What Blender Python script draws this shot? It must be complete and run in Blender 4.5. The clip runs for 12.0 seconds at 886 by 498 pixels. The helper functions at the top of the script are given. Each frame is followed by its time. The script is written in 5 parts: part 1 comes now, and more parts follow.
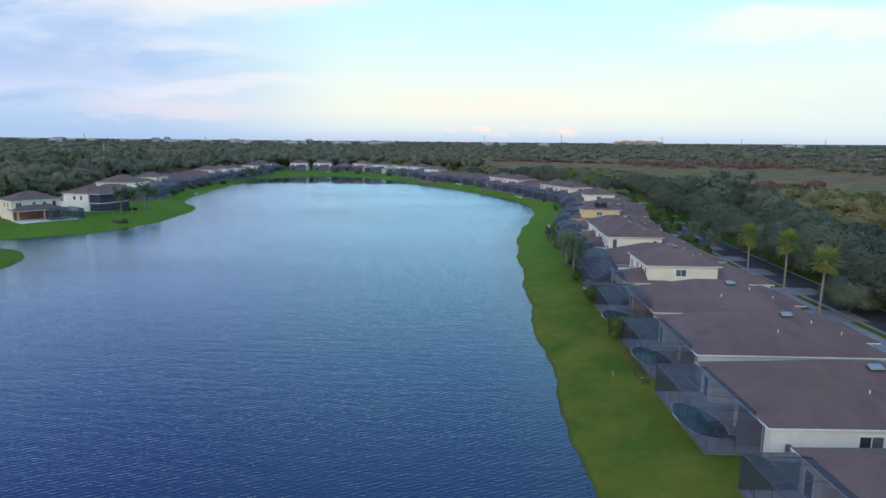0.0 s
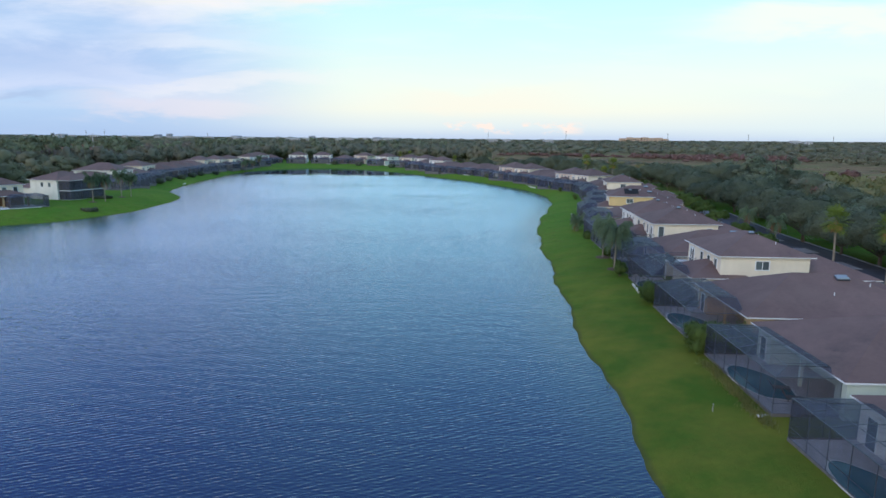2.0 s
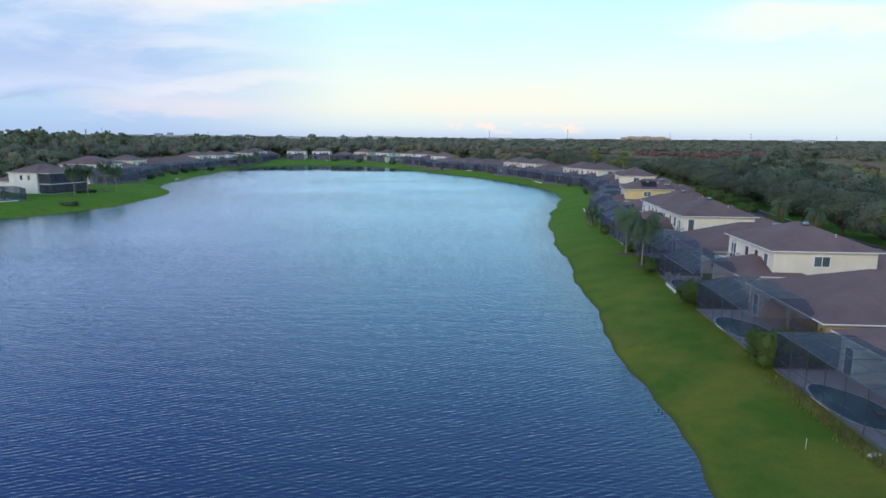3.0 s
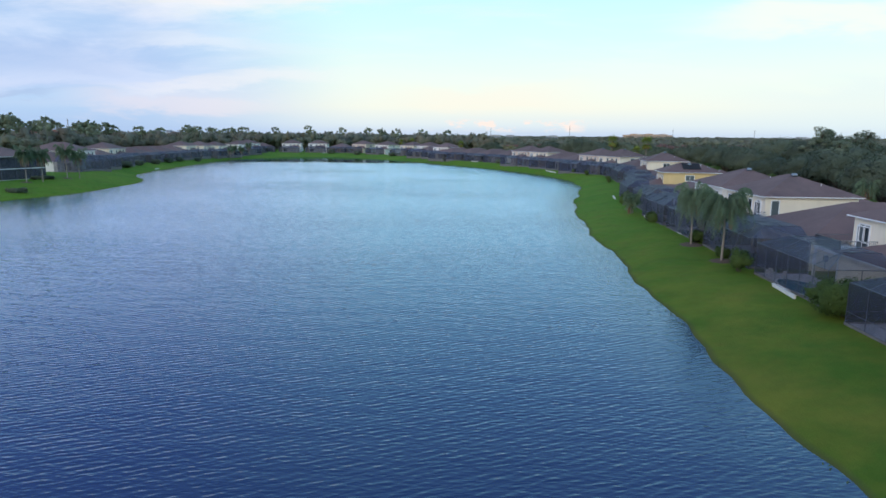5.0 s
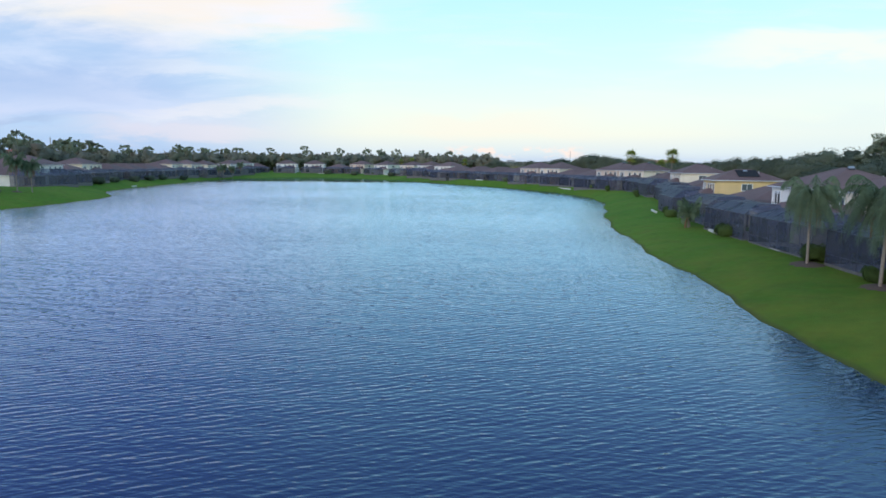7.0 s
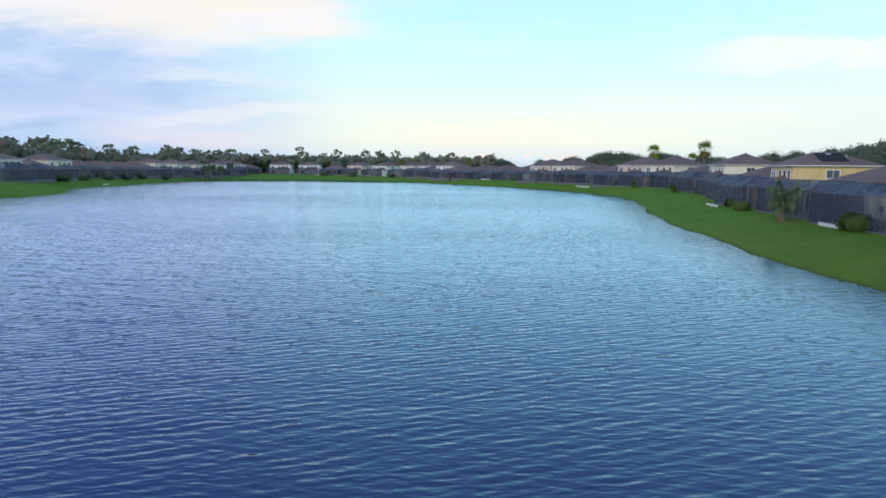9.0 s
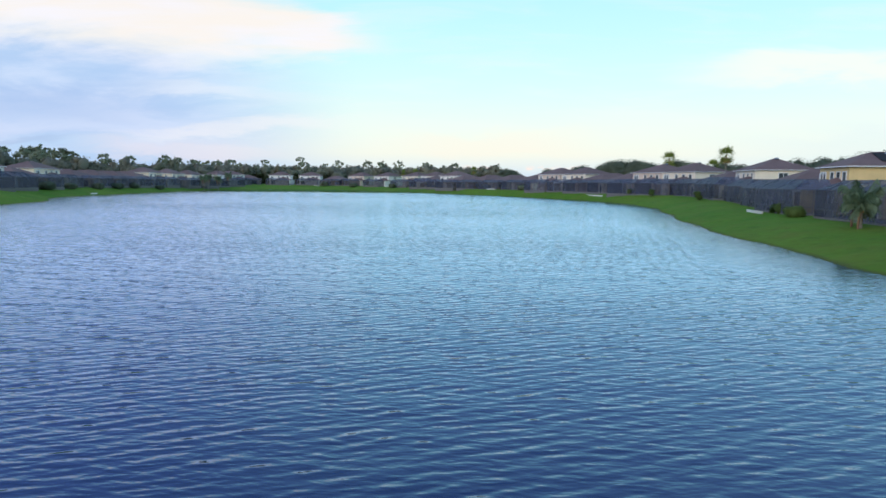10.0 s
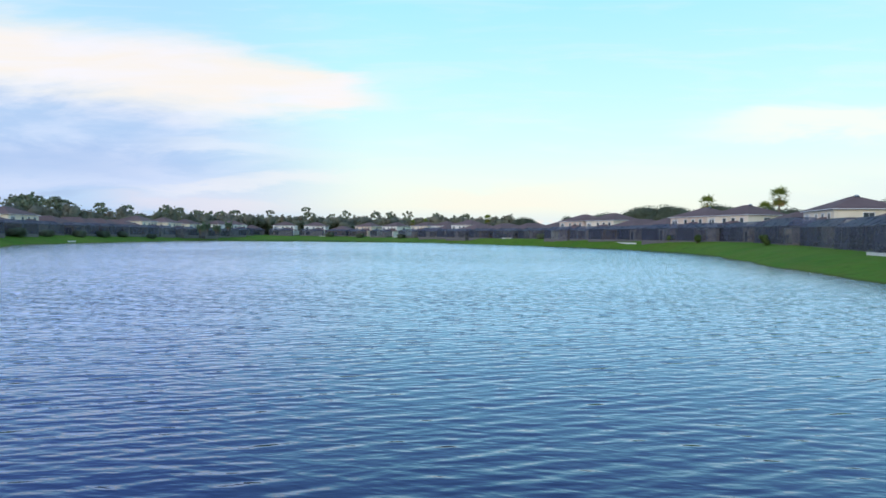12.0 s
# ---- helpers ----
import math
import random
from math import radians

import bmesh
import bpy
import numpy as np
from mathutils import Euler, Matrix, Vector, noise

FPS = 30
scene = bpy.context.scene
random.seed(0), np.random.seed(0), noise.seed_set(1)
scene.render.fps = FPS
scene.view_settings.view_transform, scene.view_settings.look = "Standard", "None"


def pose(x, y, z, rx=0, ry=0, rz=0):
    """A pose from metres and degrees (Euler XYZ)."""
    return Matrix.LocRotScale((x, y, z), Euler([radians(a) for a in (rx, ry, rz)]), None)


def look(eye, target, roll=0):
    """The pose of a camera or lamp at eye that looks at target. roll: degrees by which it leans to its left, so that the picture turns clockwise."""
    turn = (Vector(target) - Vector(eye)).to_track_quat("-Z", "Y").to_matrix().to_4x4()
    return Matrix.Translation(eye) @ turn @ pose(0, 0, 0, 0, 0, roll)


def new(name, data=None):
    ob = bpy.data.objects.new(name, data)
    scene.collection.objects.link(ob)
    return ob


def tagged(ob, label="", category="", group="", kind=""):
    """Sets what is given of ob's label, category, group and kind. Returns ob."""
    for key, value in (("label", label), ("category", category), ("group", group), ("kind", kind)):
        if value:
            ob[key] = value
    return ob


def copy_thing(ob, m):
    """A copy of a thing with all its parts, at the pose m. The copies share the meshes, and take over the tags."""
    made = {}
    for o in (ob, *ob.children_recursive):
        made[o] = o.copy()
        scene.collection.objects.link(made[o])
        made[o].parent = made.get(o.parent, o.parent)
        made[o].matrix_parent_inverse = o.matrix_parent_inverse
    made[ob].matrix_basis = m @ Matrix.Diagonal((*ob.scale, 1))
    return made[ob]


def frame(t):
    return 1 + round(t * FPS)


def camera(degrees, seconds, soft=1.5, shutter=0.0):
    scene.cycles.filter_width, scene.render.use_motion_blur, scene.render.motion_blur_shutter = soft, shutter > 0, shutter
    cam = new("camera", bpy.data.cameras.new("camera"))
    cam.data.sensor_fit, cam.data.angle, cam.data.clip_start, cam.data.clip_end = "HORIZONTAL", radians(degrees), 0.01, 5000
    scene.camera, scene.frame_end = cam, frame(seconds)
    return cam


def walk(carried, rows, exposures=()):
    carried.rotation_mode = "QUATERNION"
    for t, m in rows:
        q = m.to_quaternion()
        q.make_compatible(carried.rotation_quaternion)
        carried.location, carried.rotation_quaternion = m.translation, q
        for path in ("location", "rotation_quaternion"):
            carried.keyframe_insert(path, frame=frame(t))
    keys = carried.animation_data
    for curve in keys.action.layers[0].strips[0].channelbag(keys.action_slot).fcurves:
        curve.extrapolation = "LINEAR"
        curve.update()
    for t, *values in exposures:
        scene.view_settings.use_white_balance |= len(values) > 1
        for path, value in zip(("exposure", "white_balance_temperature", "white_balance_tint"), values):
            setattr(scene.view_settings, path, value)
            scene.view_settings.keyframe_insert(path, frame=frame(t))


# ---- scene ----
cam = camera(70.5, 12.0, soft=1.6)
PATH = [
    (0, (-0.185, -0.126, 26.673), (-0.170, 9.729, 24.983), 0.5),
    (0.5, (-0.572, 5.073, 25.389), (-0.567, 14.928, 23.684), 0.5),
    (1, (-0.954, 10.317, 24.096), (-0.969, 20.172, 22.386), 0.5),
    (1.5, (-1.330, 15.602, 22.799), (-1.355, 25.452, 21.079), 0.5),
    (2, (-1.702, 20.924, 21.506), (-1.737, 30.774, 19.781), 0.5),
    (2.5, (-2.068, 26.278, 20.220), (-2.113, 36.128, 18.490), 0.5),
    (3, (-2.428, 31.660, 18.948), (-2.478, 41.510, 17.213), 0.5),
    (5, (-3.822, 53.378, 14.094), (-3.882, 63.223, 12.334), 0.5),
    (5.5, (-4.158, 58.831, 12.961), (-4.223, 68.671, 11.196), 0.5),
    (6, (-4.490, 64.283, 11.869), (-4.555, 74.133, 10.139), 0.5),
    (6.5, (-4.817, 69.729, 10.821), (-4.882, 79.614, 9.296), 0.5),
    (7, (-5.139, 75.163, 9.819), (-5.204, 85.068, 8.464), 0.5),
    (9, (-6.387, 96.681, 6.345), (-6.457, 106.601, 5.090), 0.5),
    (9.5, (-6.688, 101.977, 5.621), (-6.783, 111.907, 4.416), 0.5),
    (10, (-6.986, 107.227, 4.959), (-7.101, 117.167, 3.904), 0.5),
    (10.5, (-7.279, 112.427, 4.361), (-7.424, 122.377, 3.376), 0.5),
    (11, (-7.569, 117.569, 3.828), (-7.764, 127.514, 2.843), 0.5),
    (11.5, (-7.855, 122.647, 3.361), (-8.115, 132.622, 2.666), 0.5),
    (12, (-8.137, 127.655, 2.960), (-8.412, 137.650, 2.755), 0.5),
]
walk(cam, [(t, look(eye, target, roll)) for t, eye, target, roll in PATH])

# ---------------------------------------------------------------- node helpers
class Net:
    """A small writer for node trees: every call adds one node and returns its output."""

    def __init__(self, tree):
        self.tree = tree
        tree.nodes.clear()

    def add(self, kind, **inputs):
        return self.tree.nodes.new(kind)

    def put(self, socket, value):
        if isinstance(value, bpy.types.NodeSocket):
            self.tree.links.new(value, socket)
        elif value is not None:
            socket.default_value = value

    def math(self, op, a, b=None, c=None, clamp=False):
        n = self.add("ShaderNodeMath")
        n.operation, n.use_clamp = op, clamp
        for s, v in zip(n.inputs, (a, b, c)):
            self.put(s, v)
        return n.outputs[0]

    def mix(self, fac, a, b, blend="MIX"):
        n = self.add("ShaderNodeMix")
        n.data_type, n.blend_type = "RGBA", blend
        self.put(n.inputs[0], fac)
        self.put(n.inputs[6], a if isinstance(a, bpy.types.NodeSocket) else (*a, 1)[:4])
        self.put(n.inputs[7], b if isinstance(b, bpy.types.NodeSocket) else (*b, 1)[:4])
        return n.outputs[2]

    def ramp(self, fac, stops, ease="LINEAR"):
        n = self.add("ShaderNodeValToRGB")
        n.color_ramp.interpolation = ease
        e = n.color_ramp.elements
        while len(e) < len(stops):
            e.new(0.5)
        for el, (p, col) in zip(e, stops):
            el.position = p
            el.color = (*col, 1) if len(col) == 3 else col
        self.put(n.inputs[0], fac)
        return n.outputs[0]

    def span(self, v, a, b, c=0.0, d=1.0, smooth=False):
        n = self.add("ShaderNodeMapRange")
        n.interpolation_type = "SMOOTHSTEP" if smooth else "LINEAR"
        for s, x in zip(n.inputs, (v, a, b, c, d)):
            self.put(s, x)
        return n.outputs[0]

    def mapping(self, vec, scale=(1, 1, 1), rot=(0, 0, 0), loc=(0, 0, 0)):
        n = self.add("ShaderNodeMapping")
        self.put(n.inputs[0], vec)
        n.inputs[1].default_value, n.inputs[2].default_value, n.inputs[3].default_value = loc, rot, scale
        return n.outputs[0]

    def noise(self, vec, scale, detail=3.0, rough=0.5, distort=0.0, colour=False):
        n = self.add("ShaderNodeTexNoise")
        self.put(n.inputs["Vector"], vec)
        n.inputs["Scale"].default_value, n.inputs["Detail"].default_value = scale, detail
        n.inputs["Roughness"].default_value, n.inputs["Distortion"].default_value = rough, distort
        return n.outputs[1 if colour else 0]

    def voronoi(self, vec, scale, feature="F1"):
        n = self.add("ShaderNodeTexVoronoi")
        n.feature = feature
        self.put(n.inputs["Vector"], vec)
        n.inputs["Scale"].default_value = scale
        return n.outputs[0]

    def wave(self, vec, scale, distort=2.0, detail=2.0, dscale=1.0):
        n = self.add("ShaderNodeTexWave")
        self.put(n.inputs["Vector"], vec)
        n.bands_direction = "Y"
        n.inputs["Scale"].default_value, n.inputs["Distortion"].default_value = scale, distort
        n.inputs["Detail"].default_value, n.inputs["Detail Scale"].default_value = detail, dscale
        return n.outputs[1]

    def place(self):
        return self.add("ShaderNodeNewGeometry").outputs["Position"]

    def local(self):
        return self.add("ShaderNodeTexCoord").outputs["Object"]

    def chance(self):
        return self.add("ShaderNodeObjectInfo").outputs["Random"]

    def island(self):
        return self.add("ShaderNodeNewGeometry").outputs["Random Per Island"]

    def bump(self, height, strength=0.3, distance=0.02, normal=None):
        n = self.add("ShaderNodeBump")
        n.inputs["Strength"].default_value, n.inputs["Distance"].default_value = strength, distance
        self.put(n.inputs["Height"], height)
        self.put(n.inputs["Normal"], normal)
        return n.outputs[0]

    def surface(self, colour, rough=0.7, metal=0.0, normal=None, **more):
        n = self.add("ShaderNodeBsdfPrincipled")
        self.put(n.inputs["Base Color"], colour if isinstance(colour, bpy.types.NodeSocket) else (*colour, 1))
        self.put(n.inputs["Roughness"], rough)
        self.put(n.inputs["Metallic"], metal)
        self.put(n.inputs["Normal"], normal)
        for k, v in more.items():
            self.put(n.inputs[k.replace("_", " ")], v)
        return n.outputs[0]

    def end(self, shader):
        out = self.add("ShaderNodeOutputMaterial")
        self.tree.links.new(shader, out.inputs[0])


def material(name):
    m = bpy.data.materials.new(name)
    m.use_nodes = True
    return m, Net(m.node_tree)


# ---------------------------------------------------------------- sky and sun
SUN_TURN, SUN_RISE = radians(215), radians(14)
world = bpy.data.worlds.new("sky")
scene.world = world
world.use_nodes = True
w = Net(world.node_tree)
way = w.add("ShaderNodeTexCoord").outputs["Generated"]
sep = w.add("ShaderNodeSeparateXYZ")
w.put(sep.inputs[0], way)
dx, dy, dz = sep.outputs
sky = w.add("ShaderNodeTexSky")
sky.sky_type, sky.sun_disc = "NISHITA", False
sky.sun_elevation, sky.sun_rotation = SUN_RISE, SUN_TURN
clear = w.mix(1.0, sky.outputs[0], (0.10, 0.10, 0.10), "MULTIPLY")
# evening air: lavender and cloudy to the west, cream low in the north, cyan above


def tint(r, g, b):
    """A linear colour from display values."""
    return (r ** 2.2, g ** 2.2, b ** 2.2)


west = w.ramp(dz, [(0.0, tint(0.66, 0.77, 0.93)), (0.05, tint(0.71, 0.83, 0.97)), (0.12, tint(0.71, 0.87, 0.985)), (0.20, tint(0.74, 0.93, 1.0)), (0.36, tint(0.67, 0.86, 1.0)), (0.48, tint(0.52, 0.66, 0.93)), (1.0, tint(0.54, 0.67, 0.94))])
east = w.ramp(dz, [(0.0, tint(0.74, 0.82, 0.94)), (0.018, tint(0.87, 0.925, 0.955)), (0.045, tint(0.955, 0.972, 0.925)), (0.085, tint(0.935, 0.99, 0.955)), (0.14, tint(0.86, 0.99, 0.985)), (0.22, tint(0.78, 0.98, 1.0)), (0.36, tint(0.66, 0.93, 1.0)), (0.55, tint(0.61, 0.80, 1.0)), (1.0, tint(0.54, 0.67, 0.94))])
air = w.mix(w.span(dx, -0.47, -0.10, smooth=True), west, east)
ahead = w.math("MAXIMUM", dy, 0.2)
cu, cv = w.math("DIVIDE", dx, ahead), w.math("DIVIDE", dz, ahead)
uv = w.add("ShaderNodeCombineXYZ")
w.put(uv.inputs[0], cu)
w.put(uv.inputs[1], cv)
ragged = w.noise(w.mapping(uv.outputs[0], (2.2, 9.0, 1.0)), 2.0, 6, 0.6, 0.3)
wisp = w.noise(w.mapping(uv.outputs[0], (1.6, 13.0, 1.0), (0, 0, radians(-5))), 2.4, 5, 0.6, 0.5)
cv = w.math("ADD", cv, w.math("MULTIPLY", w.math("SUBTRACT", ragged, 0.5), 0.10))
# thin veils everywhere
veil = w.math("MULTIPLY", w.span(wisp, 0.44, 0.72, smooth=True), w.span(dz, 0.03, 0.10, 0.05, 0.24))
air = w.mix(w.math("MULTIPLY", veil, w.span(dz, 0.25, 0.5, 1.0, 0.2)), air, tint(0.97, 0.96, 0.97))
# the grey-lavender cloud bank in the west
crest = w.math("MULTIPLY_ADD", cu, -0.116, 0.203)
bank = w.math("MULTIPLY", w.span(cv, 0.035, 0.085, smooth=True), w.span(w.math("SUBTRACT", cv, crest), -0.075, -0.005, 1.0, 0.0, True))
bank = w.math("MULTIPLY", bank, w.span(cu, -0.50, -0.14, 1.0, 0.0, True))
shade = w.mix(w.span(ragged, 0.36, 0.62, smooth=True), tint(0.68, 0.77, 0.94), tint(0.82, 0.86, 0.98))
air = w.mix(w.math("MULTIPLY", bank, 0.75), air, shade)
# its lit cream top
rim = w.math("DIVIDE", w.math("ABSOLUTE", w.math("SUBTRACT", cv, crest)), w.span(cu, -0.45, -0.06, 0.072, 0.014))
rim = w.math("MULTIPLY", w.span(rim, 0.25, 1.35, 1.0, 0.0, True), w.span(cu, -0.20, -0.07, 1.0, 0.0, True))
air = w.mix(w.math("MULTIPLY", rim, 0.92), air, w.mix(w.span(wisp, 0.4, 0.65), tint(1.0, 0.955, 0.92), tint(0.985, 0.965, 0.985)))
# pink wisps low in the west and small cumulus tops low in the north
def streak(level, tilt, thick, left, right, fade, strength, colour):
    """A long thin band of cloud at a height over the horizon, with ragged ends."""
    global air
    off = w.math("ABSOLUTE", w.math("SUBTRACT", cv, w.math("MULTIPLY_ADD", cu, tilt, level)))
    body = w.math("MULTIPLY", w.span(off, thick * 0.2, thick, 1.0, 0.0, True), w.math("MULTIPLY", w.span(cu, left, left + fade, smooth=True), w.span(cu, right - fade, right, 1.0, 0.0, True)))
    air = w.mix(w.math("MULTIPLY", body, strength), air, colour)


streak(0.122, 0.0, 0.034, -1.2, -0.40, 0.22, 0.55, tint(0.66, 0.76, 0.93))
streak(0.098, 0.05, 0.020, -0.62, -0.08, 0.22, 0.48, tint(0.985, 0.965, 0.965))
streak(0.050, 0.0, 0.020, -0.66, -0.20, 0.18, 0.45, tint(0.985, 0.915, 0.925))
streak(0.150, 0.02, 0.020, -0.56, -0.22, 0.16, 0.40, tint(0.97, 0.97, 0.985))
streak(0.060, 0.0, 0.030, -0.16, 0.28, 0.18, 0.45, tint(1.0, 0.955, 0.89))
streak(0.045, 0.0, 0.075, 0.28, 3.0, 0.35, 0.55, tint(0.87, 0.945, 0.965))
streak(0.056, 0.0, 0.010, -1.0, -0.58, 0.08, 0.35, tint(0.62, 0.70, 0.86))
puff = w.math("MULTIPLY", w.span(w.noise(w.mapping(uv.outputs[0], (1.0, 2.2, 1.0)), 17.0, 4, 0.6), 0.48, 0.58, smooth=True), w.span(w.math("ABSOLUTE", w.math("SUBTRACT", dz, 0.018)), 0.004, 0.012, 1.0, 0.0, True))
puff = w.math("MULTIPLY", puff, w.span(w.math("ABSOLUTE", w.math("SUBTRACT", cu, 0.10)), 0.08, 0.14, 1.0, 0.0, True))
air = w.mix(puff, air, tint(1.0, 0.93, 0.90))
far_veil = w.math("MULTIPLY", w.span(w.math("ABSOLUTE", w.math("SUBTRACT", cv, 0.178)), 0.004, 0.030, 1.0, 0.0, True), w.span(cu, 0.30, 0.50, 0.0, 0.75, True))
air = w.mix(far_veil, air, tint(0.99, 0.985, 0.945))
air = w.mix(0.92, clear, air)
bg = w.add("ShaderNodeBackground")
w.put(bg.inputs[0], air)
bg.inputs[1].default_value = 1.08
w.tree.links.new(bg.outputs[0], w.add("ShaderNodeOutputWorld").inputs[0])

sun = new("sun", bpy.data.lights.new("sun", "SUN"))
sun.data.energy, sun.data.angle, sun.data.color = 1.15, radians(30), (1.0, 0.88, 0.77)
sun.matrix_world = look((-60, -80, 40), (0, 0, 0))
tagged(sun, kind="light")

# ---------------------------------------------------------------- materials


def plain(name, colour, rough=0.6, metal=0.0, spread=0.15, scale=2.0, bump=0.0):
    """A painted or cast surface with faint stains at two scales."""
    m, n = material(name)
    at = n.local()
    stain = n.math("ADD", n.math("MULTIPLY", n.noise(at, scale, 4), 0.6), n.math("MULTIPLY", n.noise(at, scale * 9, 3), 0.4))
    tone = n.span(stain, 0.3, 0.7, 1 - spread, 1 + spread)
    col = n.mix(1.0, colour, n.math("MULTIPLY", tone, 1.0), "MULTIPLY")
    nrm = n.bump(n.noise(at, scale * 25, 2), bump, 0.01) if bump else None
    n.end(n.surface(col, rough, metal, nrm))
    return m


def stucco(name, colour):
    m, n = material(name)
    at = n.local()
    streaks = n.noise(n.mapping(at, (1.1, 1.1, 0.3)), 1.2, 4)
    tone = n.math("MULTIPLY", n.span(n.noise(at, 0.5, 4), 0.3, 0.7, 0.93, 1.05), n.span(streaks, 0.3, 0.75, 1.02, 0.95))
    col = n.mix(1.0, colour, tone, "MULTIPLY")
    n.end(n.surface(col, 0.85, 0, n.bump(n.noise(at, 40, 3), 0.25, 0.01)))
    return m


def shingle(name, colour):
    m, n = material(name)
    at = n.local()
    brick = n.add("ShaderNodeTexBrick")
    n.put(brick.inputs["Vector"], n.mapping(at, (1, 1, 1)))
    brick.inputs["Scale"].default_value = 1.0
    brick.inputs["Brick Width"].default_value, brick.inputs["Row Height"].default_value = 0.3, 0.14
    brick.inputs["Mortar Size"].default_value = 0.008
    brick.inputs["Color1"].default_value, brick.inputs["Color2"].default_value = (0.94, 0.94, 0.94, 1), (1.06, 1.05, 1.04, 1)
    brick.inputs["Mortar"].default_value = (0.85, 0.85, 0.85, 1)
    tone = n.span(n.noise(at, 0.35, 5, 0.6), 0.3, 0.7, 0.90, 1.10)
    runs = n.span(n.noise(n.mapping(at, (0.4, 0.4, 0.2)), 1.0, 3), 0.35, 0.7, 1.04, 0.92)
    house = n.span(n.noise(n.place(), 0.03, 1), 0.35, 0.65, 0.86, 1.14)
    col = n.mix(1.0, n.mix(1.0, colour, brick.outputs[0], "MULTIPLY"), n.math("MULTIPLY", n.math("MULTIPLY", tone, runs), house), "MULTIPLY")
    # dark algae streaks and sun-bleached fields
    algae = n.math("MULTIPLY", n.span(n.noise(n.mapping(n.place(), (0.9, 0.5, 0.4)), 0.55, 5, 0.7), 0.52, 0.74), n.span(n.noise(n.place(), 0.10, 2), 0.40, 0.62))
    col = n.mix(n.math("MULTIPLY", algae, 0.55), col, (0.045, 0.038, 0.040))
    col = n.mix(n.span(n.noise(n.place(), 0.16, 3), 0.55, 0.75, 0.0, 0.25), col, (0.20, 0.145, 0.130))
    n.end(n.surface(col, 0.9, 0, n.bump(n.noise(at, 30, 2), 0.4, 0.015)))
    return m


M = {}
M["roof"] = shingle("roof_shingles", (0.164, 0.103, 0.094))
M["cream"] = stucco("cream_stucco", (0.84, 0.74, 0.60))
M["white"] = stucco("white_stucco", (0.82, 0.79, 0.75))
M["yellow"] = stucco("yellow_stucco", (0.74, 0.54, 0.27))
M["peach"] = stucco("peach_stucco", (0.72, 0.58, 0.47))
M["mint"] = stucco("pale_green_stucco", (0.60, 0.66, 0.60))
M["tan"] = stucco("tan_stucco", (0.52, 0.36, 0.2))
M["trim"] = plain("white_trim", (0.82, 0.82, 0.82), 0.45, spread=0.06)
M["frame"] = plain("bronze_aluminium", (0.085, 0.095, 0.115), 0.45, 0.4, 0.1)
M["deck"] = plain("pool_deck_concrete", (0.50, 0.45, 0.44), 0.8, spread=0.14, scale=0.8, bump=0.2)
M["kick"] = plain("white_kickplate", (0.70, 0.68, 0.64), 0.6, spread=0.1)
M["plinth"] = plain("weathered_plinth", (0.14, 0.13, 0.125), 0.8, spread=0.25)
M["concrete"] = plain("driveway_concrete", (0.27, 0.275, 0.29), 0.85, spread=0.2, scale=0.5, bump=0.2)
M["solar"] = plain("solar_mat", (0.008, 0.008, 0.010), 0.9, spread=0.2)
M["bark"] = plain("bark", (0.13, 0.10, 0.08), 0.9, spread=0.35, scale=3, bump=0.8)
M["palm_bark"] = plain("palm_bark", (0.26, 0.22, 0.18), 0.9, spread=0.3, scale=4, bump=0.8)
M["dry"] = plain("dry_fronds", (0.46, 0.25, 0.09), 0.9, spread=0.3)
M["wood"] = plain("brown_wood", (0.24, 0.125, 0.065), 0.7, spread=0.25)
M["mulch"] = plain("mulch", (0.10, 0.065, 0.045), 0.95, spread=0.4, scale=6, bump=0.8)
M["chair"] = plain("patio_furniture", (0.10, 0.09, 0.085), 0.6)
M["far_wall"] = plain("distant_walls", (0.46, 0.45, 0.46), 0.8)
M["far_tower"] = plain("distant_grey_walls", (0.34, 0.36, 0.42), 0.8)
M["hotel"] = plain("distant_peach_walls", (0.62, 0.42, 0.30), 0.8)
M["red_roof"] = plain("clay_tile_roof", (0.30, 0.10, 0.06), 0.85, spread=0.25)
# skylight pane: the pale blue of reflected sky is put into its colour
M["dome"] = plain("sky_tinted_dome", (0.24, 0.29, 0.34), 0.12, spread=0.05)
M["steel"] = plain("grey_steel", (0.22, 0.23, 0.25), 0.5, 0.5)


def glass_pane():
    m, n = material("window_glass")
    tone = n.mix(n.chance(), (0.035, 0.045, 0.055), (0.13, 0.16, 0.17))
    n.end(n.surface(tone, 0.06, 0, None, IOR=1.5))
    return m


def screen_mesh(name, least, most):
    m, n = material(name)
    see = n.add("ShaderNodeBsdfTransparent")
    see.inputs[0].default_value = (0.94, 0.95, 0.97, 1)
    wires = n.surface(n.mix(n.chance(), (0.034, 0.039, 0.064), (0.058, 0.064, 0.096)), 0.6)
    mixer = n.add("ShaderNodeMixShader")
    n.put(mixer.inputs[0], n.span(n.noise(n.local(), 0.8, 3), 0.3, 0.7, least, most))
    n.put(mixer.inputs[1], see.outputs[0])
    n.put(mixer.inputs[2], wires)
    n.end(mixer.outputs[0])
    return m


